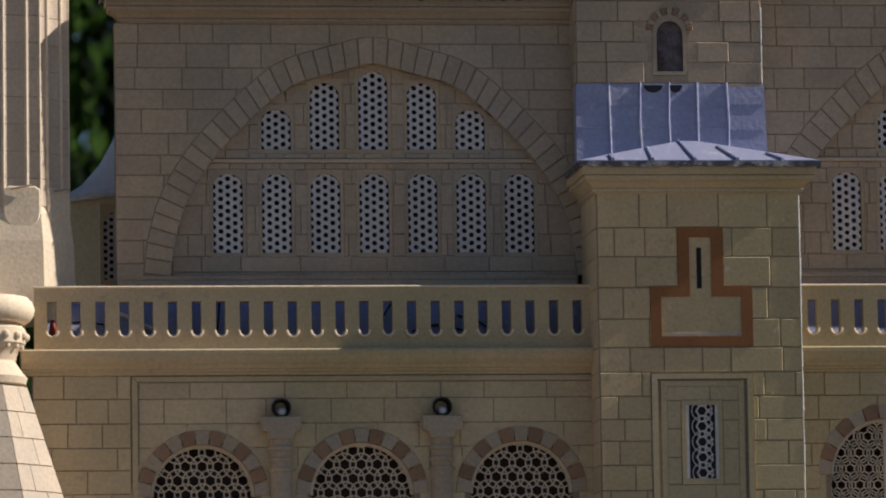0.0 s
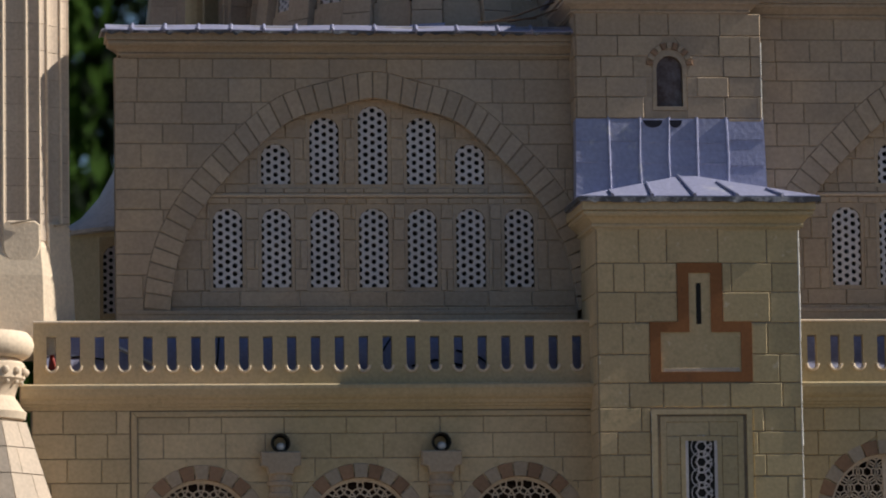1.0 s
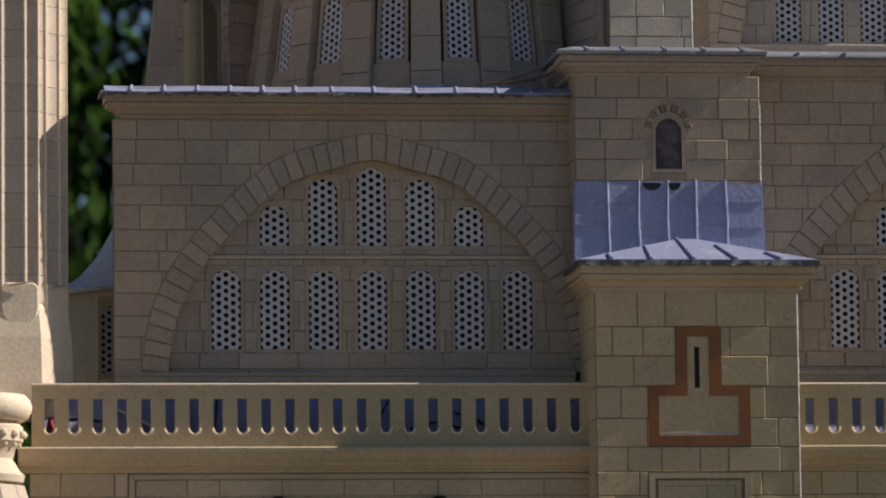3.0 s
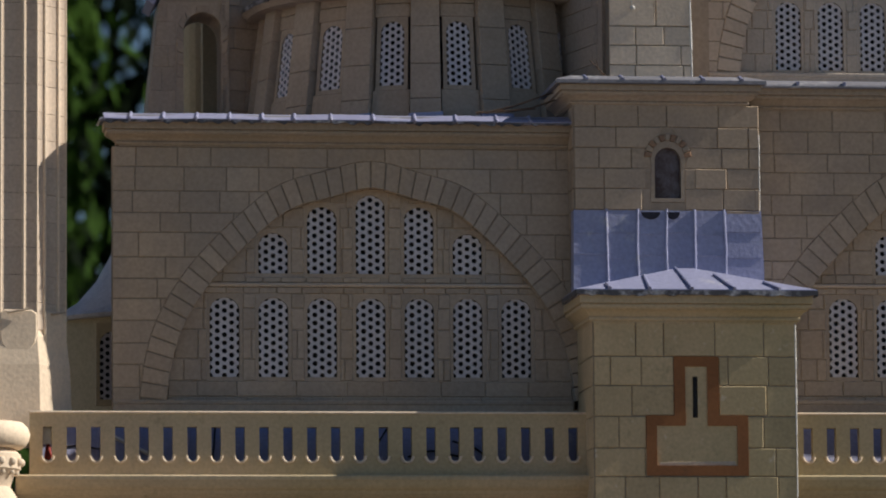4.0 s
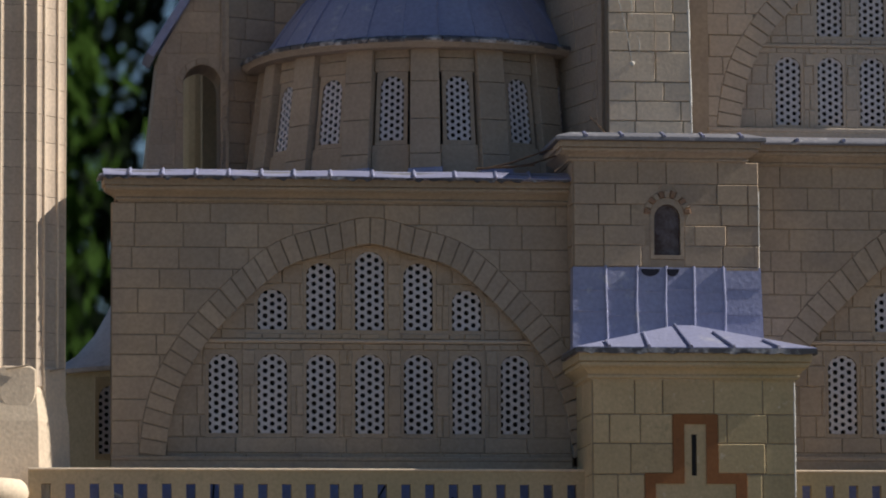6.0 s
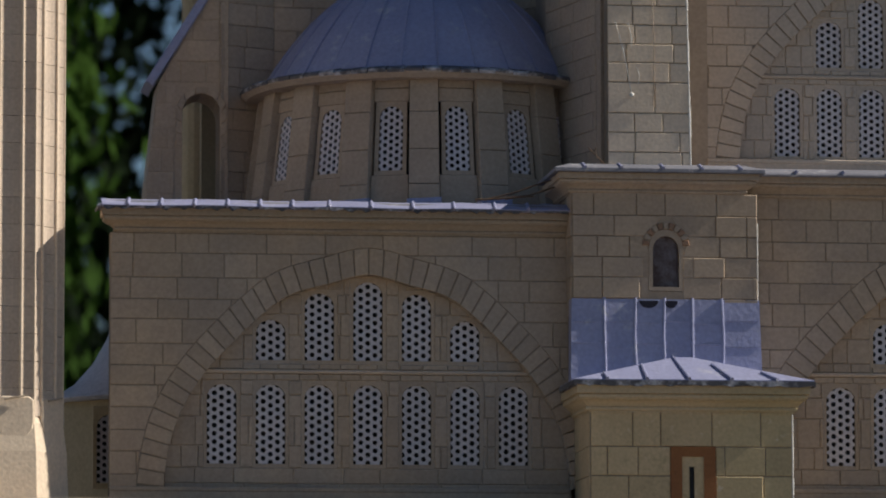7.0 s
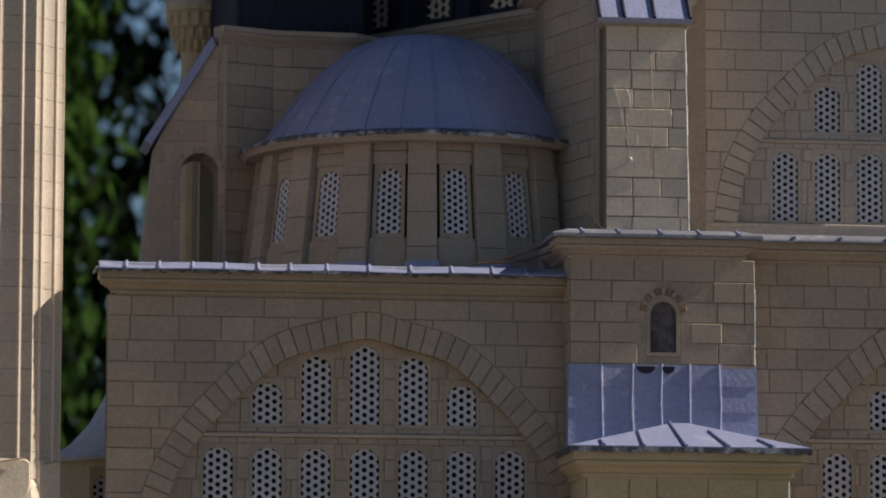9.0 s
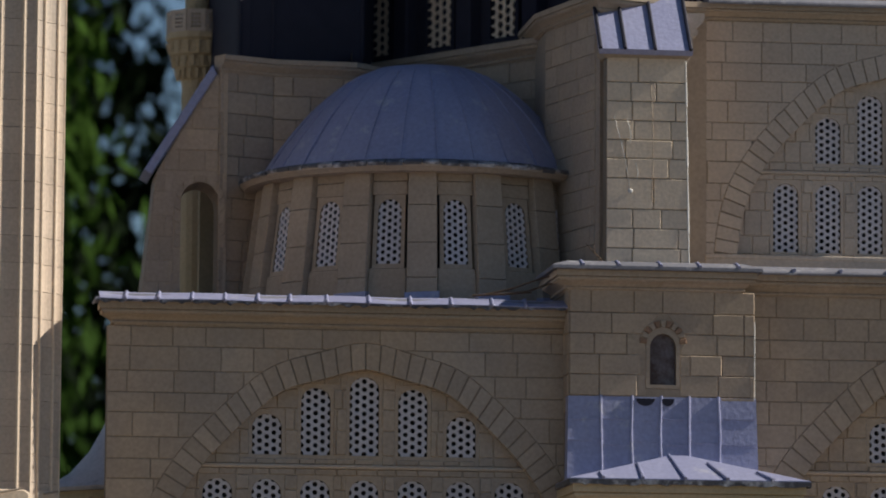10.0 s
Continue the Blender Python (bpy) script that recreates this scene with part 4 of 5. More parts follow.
part("eaves_moulding", bm, STONE_TRIM, up_t)
bm = bmesh.new()
pts = [(3.03, 0.36, 9.25), (4.74, 0.36, 9.25), (4.74, 2.4, 11.6), (3.03, 2.4, 11.6)]
f = [bm.verts.new(p) for p in pts]
g = [bm.verts.new((x, y + 0.05, z - 0.09)) for x, y, z in pts]
bm.faces.new(f)
bm.faces.new(g[::-1])
for i in range(4):
    j = (i + 1) % 4
    bm.faces.new((f[i], g[i], g[j], f[j]))
lt = part("lead_top", bm, LEAD, up_t, "steep sunlit lead sheet")
for x in (3.05, 3.5, 4.05, 4.7):
    bm = bmesh.new()
    tube(bm, (x, 0.34, 9.26), (x, 2.36, 11.6), 0.035, 0.035, 7)
    part("lead_roll", bm, LEAD_DARK, lt, smooth=True)

# flared bracket with crown mouldings on the flank
bm = bmesh.new()
flare = [(4.5, 8.85), (4.645, 8.85), (4.67, 8.93), (4.73, 9.06), (4.81, 9.2), (4.86, 9.34), (4.87, 9.62), (4.93, 9.64), (4.96, 9.68), (4.96, 9.74), (4.91, 9.78), (4.98, 9.82), (5.06, 9.9), (5.08, 9.98), (5.08, 10.06), (4.5, 10.06)]
rows = [[bm.verts.new((x, y, z)) for x, z in flare] for y in (1.08, 1.85)]
for i in range(len(flare)):
    j = (i + 1) % len(flare)
    bm.faces.new((rows[0][i], rows[0][j], rows[1][j], rows[1][i]))
bm.faces.new(rows[0])
bm.faces.new(rows[1][::-1])
part("flared_bracket", bm, STONE_PALE, up_t, "curved stone bracket with stepped mouldings")

# mass behind, with splayed flank
MASS = [(3.14, 1.0), (4.75, 1.75), (5.24, 1.78), (5.24, 9.0), (2.5, 9.0), (2.5, 3.4)]
mass = thing("buttress_mass", (4.0, 4.0, 4.5), "broad stone mass with splayed flank", "buttress", "", "structure")
bm = bmesh.new()
lo, hi = [bm.verts.new((x, y, 4.5)) for x, y in MASS], [bm.verts.new((x, y, 10.1)) for x, y in MASS]
for i in range(6):
    j = (i + 1) % 6
    bm.faces.new((lo[i], lo[j], hi[j], hi[i]))
bm.faces.new(hi)
part("core", bm, STONE, mass)
flank = Plane(2.5, 3.4, math.degrees(math.atan2(1.0 - 3.4, 3.14 - 2.5)))
stones(mass, STONE, flank, 0.0, 2.3, levels(4.7, 10.0, 0.36, 5), 0.7, 0.02, seed=43)
bm = bmesh.new()
moulding(bm, cornice_profile(0.25, 10.02, 10.35, 0.2), [(2.5, 8.5), (2.5, 3.4), (3.14, 1.0), (4.75, 1.75), (5.24, 1.78)])
part("cornice", bm, STONE_TRIM, mass, smooth=True)

# ---- upper wall over the second bay ----
UP = Plane(0, 1.8)
bay_wall("wall_upper_bay", 9.13, 0.913, 5.72, UP, 5.22, 13.2, 5.2, 10.05, [9.13 + 0.79 * (k - 3) for k in range(7)], "beige ashlar upper wall with a blind arch", 9, only=(5.8, 8.95), row=0.36, length=0.72, wscale=0.9, STONE=STONE_PALE, woff=-0.3)
cornice("cornice_upper", [(5.22, 1.8), (13.2, 1.8)], 0.3, 10.05, 10.33, 10.42, "moulded stone cornice of the upper wall", [])
bm = bmesh.new()
box(bm, 5.25, 13.2, 3.0, 12.0, 4.9, 10.2)
box(bm, 5.3, 13.0, 1.0, 3.0, 4.9, 5.15)
solid("wall_upper_core", bm, STONE, "plain stone body behind the upper wall", "wall", "structure")

# unseen block beyond the second bay, added to keep the sun off it
bm = bmesh.new()
box(bm, 13.9, 17.2, -0.6, 4.0, -40.1, 5.1, 0.05)
solid("wall_end", bm, STONE, "unseen plain stone block added to shade the second bay", "wall", "structure")

# ---- drum with small dome ----
DC, DTURN, NS = (0.38, 4.8), radians(263), 16
drum = thing("dome_drum", (*DC, 4.6), "sixteen-sided stone drum with pierced windows and pilasters", "drum")


def drum_lean(bm):
    """The drum's faces draw in towards the top."""
    for v in bm.verts:
        d = Vector((v.co.x - DC[0], v.co.y - DC[1], 0))
        v.co -= d.normalized() * 0.13 * (v.co.z - 4.5)
    return bm


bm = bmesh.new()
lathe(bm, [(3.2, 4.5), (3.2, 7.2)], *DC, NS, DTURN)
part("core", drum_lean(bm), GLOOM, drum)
for k in range(NS):
    a = DTURN + 2 * math.pi * (k + 0.5) / NS
    rr = 3.36 * math.cos(math.pi / NS)
    face = Plane(DC[0] + rr * math.cos(a), DC[1] + rr * math.sin(a), math.degrees(a) + 90)
    if math.sin(a) < 0.35:
        window(drum, face, 0.0, 5.42, 6.62, 0.46, 0.9, as_part=True, margin=0.09, bend=drum_lean, mat=STONE_TRIM)
        for z0, z1 in ((4.55, 5.335), (6.705, 6.95), (6.96, 7.18)):
            bm = bmesh.new()
            slab(bm, face, [(-0.36, z0), (0.36, z0), (0.36, z1), (-0.36, z1)], -0.06, 0.02)
            part("panel_stone", drum_lean(bm), STONE_TRIM, drum)
    c = DTURN + 2 * math.pi * k / NS
    pil = Plane(DC[0] + 3.1 * math.cos(c), DC[1] + 3.1 * math.sin(c), math.degrees(c) + 90)
    zs = [4.5, 5.15, 5.8, 6.5, 7.18]
    for z0, z1 in zip(zs, zs[1:]):
        bm = bmesh.new()
        slab(bm, pil, [(-0.285, z0 + 0.004), (0.285, z0 + 0.004), (0.285, z1 - 0.004), (-0.285, z1 - 0.004)], -0.2, 0.35, 0.012)
        part("pilaster_block", drum_lean(bm), STONE_TRIM, drum)
    bm = bmesh.new()
    slab(bm, pil, [(-0.32, 4.5), (0.32, 4.5), (0.32, 4.9), (-0.32, 4.87)], -0.2, 0.385, 0.012)
    part("lead_flashing", drum_lean(bm), LEAD, drum)
bm = bmesh.new()
ringp = [(DC[0] + 3.27 * math.cos(DTURN + 2 * math.pi * k / 48), DC[1] + 3.27 * math.sin(DTURN + 2 * math.pi * k / 48)) for k in range(48)]
moulding(bm, [(-0.7, 7.1), (0.08, 7.1), (0.12, 7.15), (0.17, 7.17), (0.18, 7.22), (0.12, 7.25), (-0.7, 7.42)], ringp, True)
part("eaves_moulding", bm, STONE_TRIM, drum, "thin stone eaves with lead edge", smooth=True)
bm = bmesh.new()
rnd = random.Random(8)
for k in range(64):
    a0, a1 = DTURN + 2 * math.pi * k / 64, DTURN + 2 * math.pi * (k + 0.93) / 64
    r, z, h = 3.45 + rnd.uniform(-0.012, 0.02), 7.235 + rnd.uniform(-0.012, 0.012), rnd.uniform(0.035, 0.06)
    rows = [[bm.verts.new((DC[0] + q * math.cos(a), DC[1] + q * math.sin(a), y)) for q, y in ((r, z - h), (r + 0.02, z), (r - 0.02, z + 0.04), (r - 0.3, z + 0.1), (r - 0.3, z - h))] for a in (a0, a1)]
    for i in range(5):
        j = (i + 1) % 5
        bm.faces.new((rows[0][i], rows[0][j], rows[1][j], rows[1][i]))
    bm.faces.new(rows[0])
    bm.faces.new(rows[1][::-1])
part("drip_edge", bm, LEAD_WORN, drum, "dark uneven lead drip edge")
dome = thing("small_dome", (*DC, 7.25), "shallow blue-grey lead dome with seams", "dome")
bm = bmesh.new()
RD, HD, SEAMS = 3.03, 2.2, 44
prof = []


def dome_r(h):
    return RD * (1 - h) ** (1 / 2.25)


for i in range(17):
    prof.append((max(0.01, dome_r(i / 16)), 7.36 + HD * (i / 16)))
lathe(bm, prof, *DC, SEAMS * 2, DTURN)
for v in bm.verts:
    d = Vector((v.co.x - DC[0], v.co.y - DC[1]))
    if d.length > 0.2:
        a = math.atan2(d.y, d.x) - DTURN
        bend = 0.014 * math.cos(SEAMS * a) + 0.02 * noise.noise(v.co * 1.4)
        v.co.x += d.x / d.length * bend
        v.co.y += d.y / d.length * bend
part("lead_shell", bm, LEAD, dome, smooth=True)
for k in range(14):
    a = DTURN + 2 * math.pi * (k - 6.6) / 28
    bm = bmesh.new()
    last = None
    for i in range(0, 15):
        r, z = dome_r(i / 16) + 0.01, 7.36 + HD * i / 16
        p = (DC[0] + r * math.cos(a), DC[1] + r * math.sin(a), z)
        if last:
            tube(bm, last, p, 0.014, 0.014, 5)
        last = p
    part("seam", bm, LEAD, dome, smooth=True)

# ---- rear wing: buttress with arched passage, facets, rear walls ----
wing = thing("rear_buttress", (-4.1, 5.0, 4.4), "battered stone buttress with arched passage and sloping lead top", "buttress")
W5 = Plane(0, 5.0)
arch5 = [(-3.44, 4.6), (-3.44, 6.85)] + [(-3.8 + 0.36 * math.cos(a), 6.87 + 0.38 * math.sin(a)) for a in [math.pi * q / 10 for q in range(1, 10)]] + [(-4.16, 6.85), (-4.16, 4.6)]
body = [(-4.95, 4.4), (-3.3, 4.4), (-3.3, 9.3), (-3.6, 9.3), (-4.62, 7.42)]
part("body", pierced(W5, body, [arch5], -1.2, 0.0), STONE, wing)
for u0, u1, zs in ((-4.9, -4.3, [4.5, 4.9, 5.35, 5.75, 6.2, 6.6, 7.05, 7.4]),):
    stones(wing, STONE, W5, u0, u1, zs, 0.7, 0.012, [lambda p: [(max(u, -4.93 + 0.105 * (z - 4.5)), z) for u, z in p]], seed=61, joint=0.01)
stones(wing, STONE, W5, -4.5, -3.46, [7.45, 7.85, 8.25, 8.65, 9.05, 9.3], 0.6, 0.012, [lambda p: clip(p, (-4.6, 7.42), (0.88, -0.48))], seed=62, joint=0.01)
line_i = [(-4.16, 6.0)] + [(-3.8 - 0.36 * math.cos(math.pi * q / 14), 6.87 + 0.38 * math.sin(math.pi * q / 14)) for q in range(15)] + [(-3.44, 6.0)]
line_o = [(-4.28, 6.0)] + [(-3.8 - 0.48 * math.cos(math.pi * q / 14), 6.87 + 0.5 * math.sin(math.pi * q / 14)) for q in range(15)] + [(-3.32, 6.0)]
voussoirs(wing, W5, line_i, line_o, 13, -0.1, 0.03, [STONE])
bm = bmesh.new()
slab(bm, W5, [(-4.86, 7.45), (-4.72, 7.36), (-3.52, 9.28), (-3.6, 9.46)], -1.3, 0.12, 0.02)
part("sloping_coping", bm, LEAD, wing, "sloping lead coping")
bm = bmesh.new()
slab(bm, W5, [(-3.66, 4.5), (-2.9, 4.5), (-2.9, 7.6), (-3.66, 7.6)], -2.2, -1.9, 0)
part("passage_wall", bm, STONE_WARM, wing)

rear = thing("wall_rear", (-1.5, 6.0, 4.4), "faceted stone wall behind the small dome", "wall", "", "structure")
FAC = [(-3.46, 4.98), (-2.4, 5.5), (-0.9, 5.6), (-0.6, 9.2), (2.9, 4.3)]
bm = bmesh.new()
for a, b in zip(FAC, FAC[1:]):
    top = 9.6 if b[1] < 5.7 and a[0] < -0.95 else 9.95
    vs = [bm.verts.new((*a, 4.4)), bm.verts.new((*b, 4.4)), bm.verts.new((*b, top)), bm.verts.new((*a, top))]
    bm.faces.new(vs)
made = bmesh.ops.solidify(bm, geom=bm.faces[:], thickness=-0.3)
part("core", bm, MORTAR, rear)
for k, (a, b) in enumerate(zip(FAC, FAC[1:])):
    top = 9.36 if k < 2 else 9.72
    pl = Plane(*a, math.degrees(math.atan2(b[1] - a[1], b[0] - a[0])))
    if k != 2:
        stones(rear, STONE, pl, 0.0, math.dist(a, b), levels(4.6, top, 0.4, k), 0.75, 0.02, seed=50 + k, joint=0.009)
bm = bmesh.new()
moulding(bm, cornice_profile(0.2, 9.34, 9.66, 0.2), FAC[:3] + [(-0.2, 6.3)])
part("cornice", bm, STONE_TRIM, rear, smooth=True)
bm = bmesh.new()
moulding(bm, cornice_profile(0.25, 9.72, 10.1, 0.2), [(-1.2, 10.04)] + FAC[4:])
part("rear_cornice", bm, STONE_TRIM, rear, smooth=True)

turret = thing("lead_turret", (-2.0, 7.2, 9.6), "dark lead-clad octagonal turret", "turret")
OCT = [(-3.02, 5.8), (-2.37, 6.0), (-0.6, 6.6), (-0.2, 8.5), (-1.4, 9.8), (-3.4, 9.0)]
for (x0, y0), (x1, y1) in zip(OCT, OCT[1:] + OCT[:1]):
    pl, w = Plane(x0, y0, math.degrees(math.atan2(y1 - y0, x1 - x0))), math.dist((x0, y0), (x1, y1))
    bm = bmesh.new()
    slab(bm, pl, [(0, 9.4), (w, 9.4), (w, 20.0), (0, 20.0)], -0.2, 0.0, 0.01)
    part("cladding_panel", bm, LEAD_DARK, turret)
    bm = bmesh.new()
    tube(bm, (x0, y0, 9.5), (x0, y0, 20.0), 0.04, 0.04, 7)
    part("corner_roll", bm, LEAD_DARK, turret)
bm = bmesh.new()
lathe(bm, [(2.3, 19.9), (1.6, 21.5), (0.1, 22.5)], -1.8, 7.6, 12)
part("cap", bm, LEAD_DARK, turret)
upper = thing("great_drum", (1.0, 7.0, 10.0), "dark lead-clad drum wall with pierced windows", "drum")
a, b = Vector((-0.6, 9.6)), Vector((3.0, 4.8))
gp = Plane(a.x, a.y, math.degrees(math.atan2(b.y - a.y, b.x - a.x)))
# cladding is drawn on unseen past the windows to shade the small dome
bm = bmesh.new()
slab(bm, gp, [(0, 9.9), (9.5, 9.9), (9.5, 15.0), (0, 15.0)], -0.4, 0.0, 0)
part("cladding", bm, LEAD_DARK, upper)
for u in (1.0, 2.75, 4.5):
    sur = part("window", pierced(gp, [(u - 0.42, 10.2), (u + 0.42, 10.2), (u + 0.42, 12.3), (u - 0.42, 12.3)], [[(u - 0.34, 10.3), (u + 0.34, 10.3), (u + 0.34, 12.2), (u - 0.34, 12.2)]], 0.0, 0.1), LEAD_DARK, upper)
    holes = [ring(u - 0.3 + 0.2 * i, 10.3 + 0.17 * j + (0.085 if i % 2 else 0), 0.075, 6) for i in range(4) for j in range(12)]
    part("screen", pierced(gp, [(u - 0.34, 10.3), (u + 0.34, 10.3), (u + 0.34, 12.2), (u - 0.34, 12.2)], holes, 0.03, 0.06), LATTICE, sur, "pale plaster screen of six-sided holes")
for u in (0.1, 1.85, 3.6, 5.4):
    bm = bmesh.new()
    slab(bm, gp, [(u - 0.2, 9.95), (u + 0.2, 9.95), (u + 0.2, 14.5), (u - 0.2, 14.5)], 0.0, 0.3, 0.03)
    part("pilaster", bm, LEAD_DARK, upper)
bm = bmesh.new()
box(bm, -2.0, 13.0, 9.2, 16.0, -40.1, 16.0)
solid("wall_main_block", bm, STONE, "plain stone block of the main hall", "wall", "structure")


# ---- minarets ----
def balcony_minaret(x, y):
    th = thing("slender_minaret", (x, y, -40.1), "slender stone minaret with corbelled balcony", "minaret")
    bm = bmesh.new()
    lathe(bm, [(0.3, -40.1), (0.28, 9.6)], x, y, 14)
    part("shaft", bm, STONE_WARM, th)
    bm = bmesh.new()
    lathe(bm, [(0.28, 9.55), (0.3, 9.75), (0.34, 9.78), (0.38, 9.95), (0.44, 10.0), (0.46, 10.2), (0.52, 10.25), (0.54, 10.5), (0.6, 10.55), (0.6, 10.66), (0.2, 10.66)], x, y, 16)
    part("corbel", bm, STONE_WARM, th)
    for row, (r, z) in enumerate(((0.38, 9.86), (0.46, 10.1), (0.54, 10.38))):
        for k in range(16):
            a = 2 * math.pi * (k + 0.5 * (row % 2)) / 16
            bm = bmesh.new()
            bmesh.ops.create_cone(bm, segments=6, radius1=0.02, radius2=0.07, depth=0.2, cap_ends=True, matrix=Matrix.Translation((x + r * math.cos(a), y + r * math.sin(a), z)))
            part("stalactite", bm, STONE_WARM, th)
    for k in range(10):
        a = 2 * math.pi * k / 10 + 0.2
        pl = Plane(x + 0.57 * math.cos(a), y + 0.57 * math.sin(a), math.degrees(a) + 90)
        bm = pierced(pl, [(-0.175, 10.66), (0.175, 10.66), (0.175, 11.1), (-0.175, 11.1)], [ring(-0.07 + 0.07 * i, 10.76 + 0.08 * j, 0.028, 6) for i in range(3) for j in range(4)], -0.05, 0.0)
        part("parapet_panel", bm, STONE_PALE, th)
    bm = bmesh.new()
    lathe(bm, [(0.24, 10.6), (0.23, 16.0)], x, y, 14)
    part("upper_shaft", bm, STONE_WARM, th)


balcony_minaret(-3.6, 9.0)

MX, MY, MR = -7.68, 0.49, 1.14
mina = thing("great_minaret", (MX, MY, -40.1), "tall pale stone minaret with ribbed octagonal shaft", "minaret")
TURN8 = radians(-60.5)


def corner(k, r, z, cx=MX, cy=MY):
    a = TURN8 + math.pi / 4 * k
    return (cx + r * math.cos(a), cy + r * math.sin(a), z)


bm = bmesh.new()
lathe(bm, [(MR - 0.09, 0.3), (MR - 0.09, 10.9)], MX, MY, 8, TURN8)
part("shaft_core", bm, MORTAR, mina)
bm = bmesh.new()
lathe(bm, [(MR + 0.05, 10.8), (MR + 0.05, 10.95), (0.1, 11.3)], MX, MY, 8, TURN8)
part("lead_cap", bm, LEAD, mina)


def fluted(r, z0, z1):
    """One course of the shaft: eight faces, each of two shallow hollow flutes."""
    bm, loop = bmesh.new(), []
    for k in range(8):
        a, b = Vector(corner(k, r, 0)), Vector(corner(k + 1, r, 0))
        out = ((a + b) / 2 - Vector((MX, MY, 0))).normalized()
        for f0, f1 in ((0.0, 0.25), (0.25, 0.72), (0.72, 1.0)):
            for q in range(6):
                f = f0 + (f1 - f0) * q / 6
                loop.append(a.lerp(b, f) - out * 0.12 * (f1 - f0) * math.sin(math.pi * q / 6))
    lo, hi = [bm.verts.new((p.x, p.y, z0)) for p in loop], [bm.verts.new((p.x, p.y, z1)) for p in loop]
    n = len(loop)
    for i in range(n):
        bm.faces.new((lo[i], lo[(i + 1) % n], hi[(i + 1) % n], hi[i]))
    bm.faces.new(hi)
    bm.faces.new(lo[::-1])
    return bm


z = 0.72
while z < 10.4:
    part("shaft_course", fluted(MR, z + 0.004, z + 0.476), STONE_PALE, mina)
    z += 0.48
for k in range(8):
    for f in (0.25, 0.72):
        p = Vector(corner(k, MR - 0.005, 0)).lerp(Vector(corner(k + 1, MR - 0.005, 0)), f)
        bm = bmesh.new()
        tube(bm, (p.x, p.y, 0.95), (p.x, p.y, 10.8), 0.03, 0.03, 10)
        part("face_rib", bm, STONE_SUNLIT, mina, smooth=True)
    bm = bmesh.new()
    tube(bm, corner(k, MR - 0.006, 0.62), corner(k, MR - 0.006, 10.8), 0.014, 0.014, 8)
    part("corner_rib", bm, STONE_SUNLIT, mina, smooth=True)
    a = TURN8 + math.pi / 4 * (k + 0.5)
    rr = MR * math.cos(math.pi / 8)
    pl = Plane(MX + rr * math.cos(a) - 0.1 * math.sin(a), MY + rr * math.sin(a) + 0.1 * math.cos(a), math.degrees(a) + 90)
    bm = bmesh.new()
    slab(bm, pl, [(-0.33, 1.0), (-0.335, 0.62), (-0.31, 0.48), (-0.24, 0.38), (-0.12, 0.29), (0.0, 0.17), (0.12, 0.29), (0.24, 0.38), (0.31, 0.48), (0.335, 0.62), (0.33, 1.0), (0.24, 1.06), (-0.24, 1.06)], -0.1, 0.03, 0.025)
    part("pendant", bm, STONE_SUNLIT, mina, "" if k else "carved pointed pendant at the foot of the shaft")
    bm = bmesh.new()
    tube(bm, (*(pl(-0.2, 0.07, 0.0)).xy, 1.0), (*(pl(0.18, 0.09, 0.0)).xy, 1.07), 0.022, 0.018, 6)
    part("broken_edge", bm, STONE_TRIM, mina)
# neck, ring and bracket: their sunlight is put into the lighter stone
bm = bmesh.new()
lathe(bm, [(MR + 0.12, -1.2), (MR + 0.07, 0.1), (MR + 0.0, 0.6), (MR - 0.06, 0.75)], MX, MY, 8, TURN8)
part("neck", bm, STONE_SUNLIT, mina)
BX, BY = -8.33, -1.35
bm = bmesh.new()
lathe(bm, [(0.4, -1.45), (0.9, -1.45), (0.98, -1.4), (1.04, -1.3), (1.06, -1.2), (1.02, -1.08), (0.94, -1.0), (0.4, -0.98)], BX, BY, 32)
part("ring_moulding", bm, STONE_SUNLIT, mina, "round stone moulding", smooth=True)
bm = bmesh.new()
lathe(bm, [(0.6, -2.6), (0.9, -2.5), (0.93, -2.38), (0.85, -2.3), (0.72, -2.1), (0.78, -1.9), (0.9, -1.8), (0.9, -1.55), (0.8, -1.45)], BX, BY, 28)
part("bracket", bm, STONE_SUNLIT, mina, "carved corbel under the moulding", smooth=True)
for k in range(20):
    a = 2 * math.pi * k / 20
    bm = bmesh.new()
    bmesh.ops.create_uvsphere(bm, u_segments=8, v_segments=6, radius=0.075, matrix=Matrix.Translation((BX + 0.9 * math.cos(a), BY + 0.9 * math.sin(a), -1.68)))
    bmesh.ops.create_uvsphere(bm, u_segments=8, v_segments=6, radius=0.05, matrix=Matrix.Translation((BX + 0.83 * math.cos(a + 0.12), BY + 0.83 * math.sin(a + 0.12), -1.86)))
    part("bead", bm, STONE_SUNLIT, mina, smooth=True)
bm = bmesh.new()
lathe(bm, [(2.6, -40.1), (2.6, -7.7), (0.9, -2.55)], BX, BY, 8, TURN8)
part("base_core", bm, MORTAR, mina)
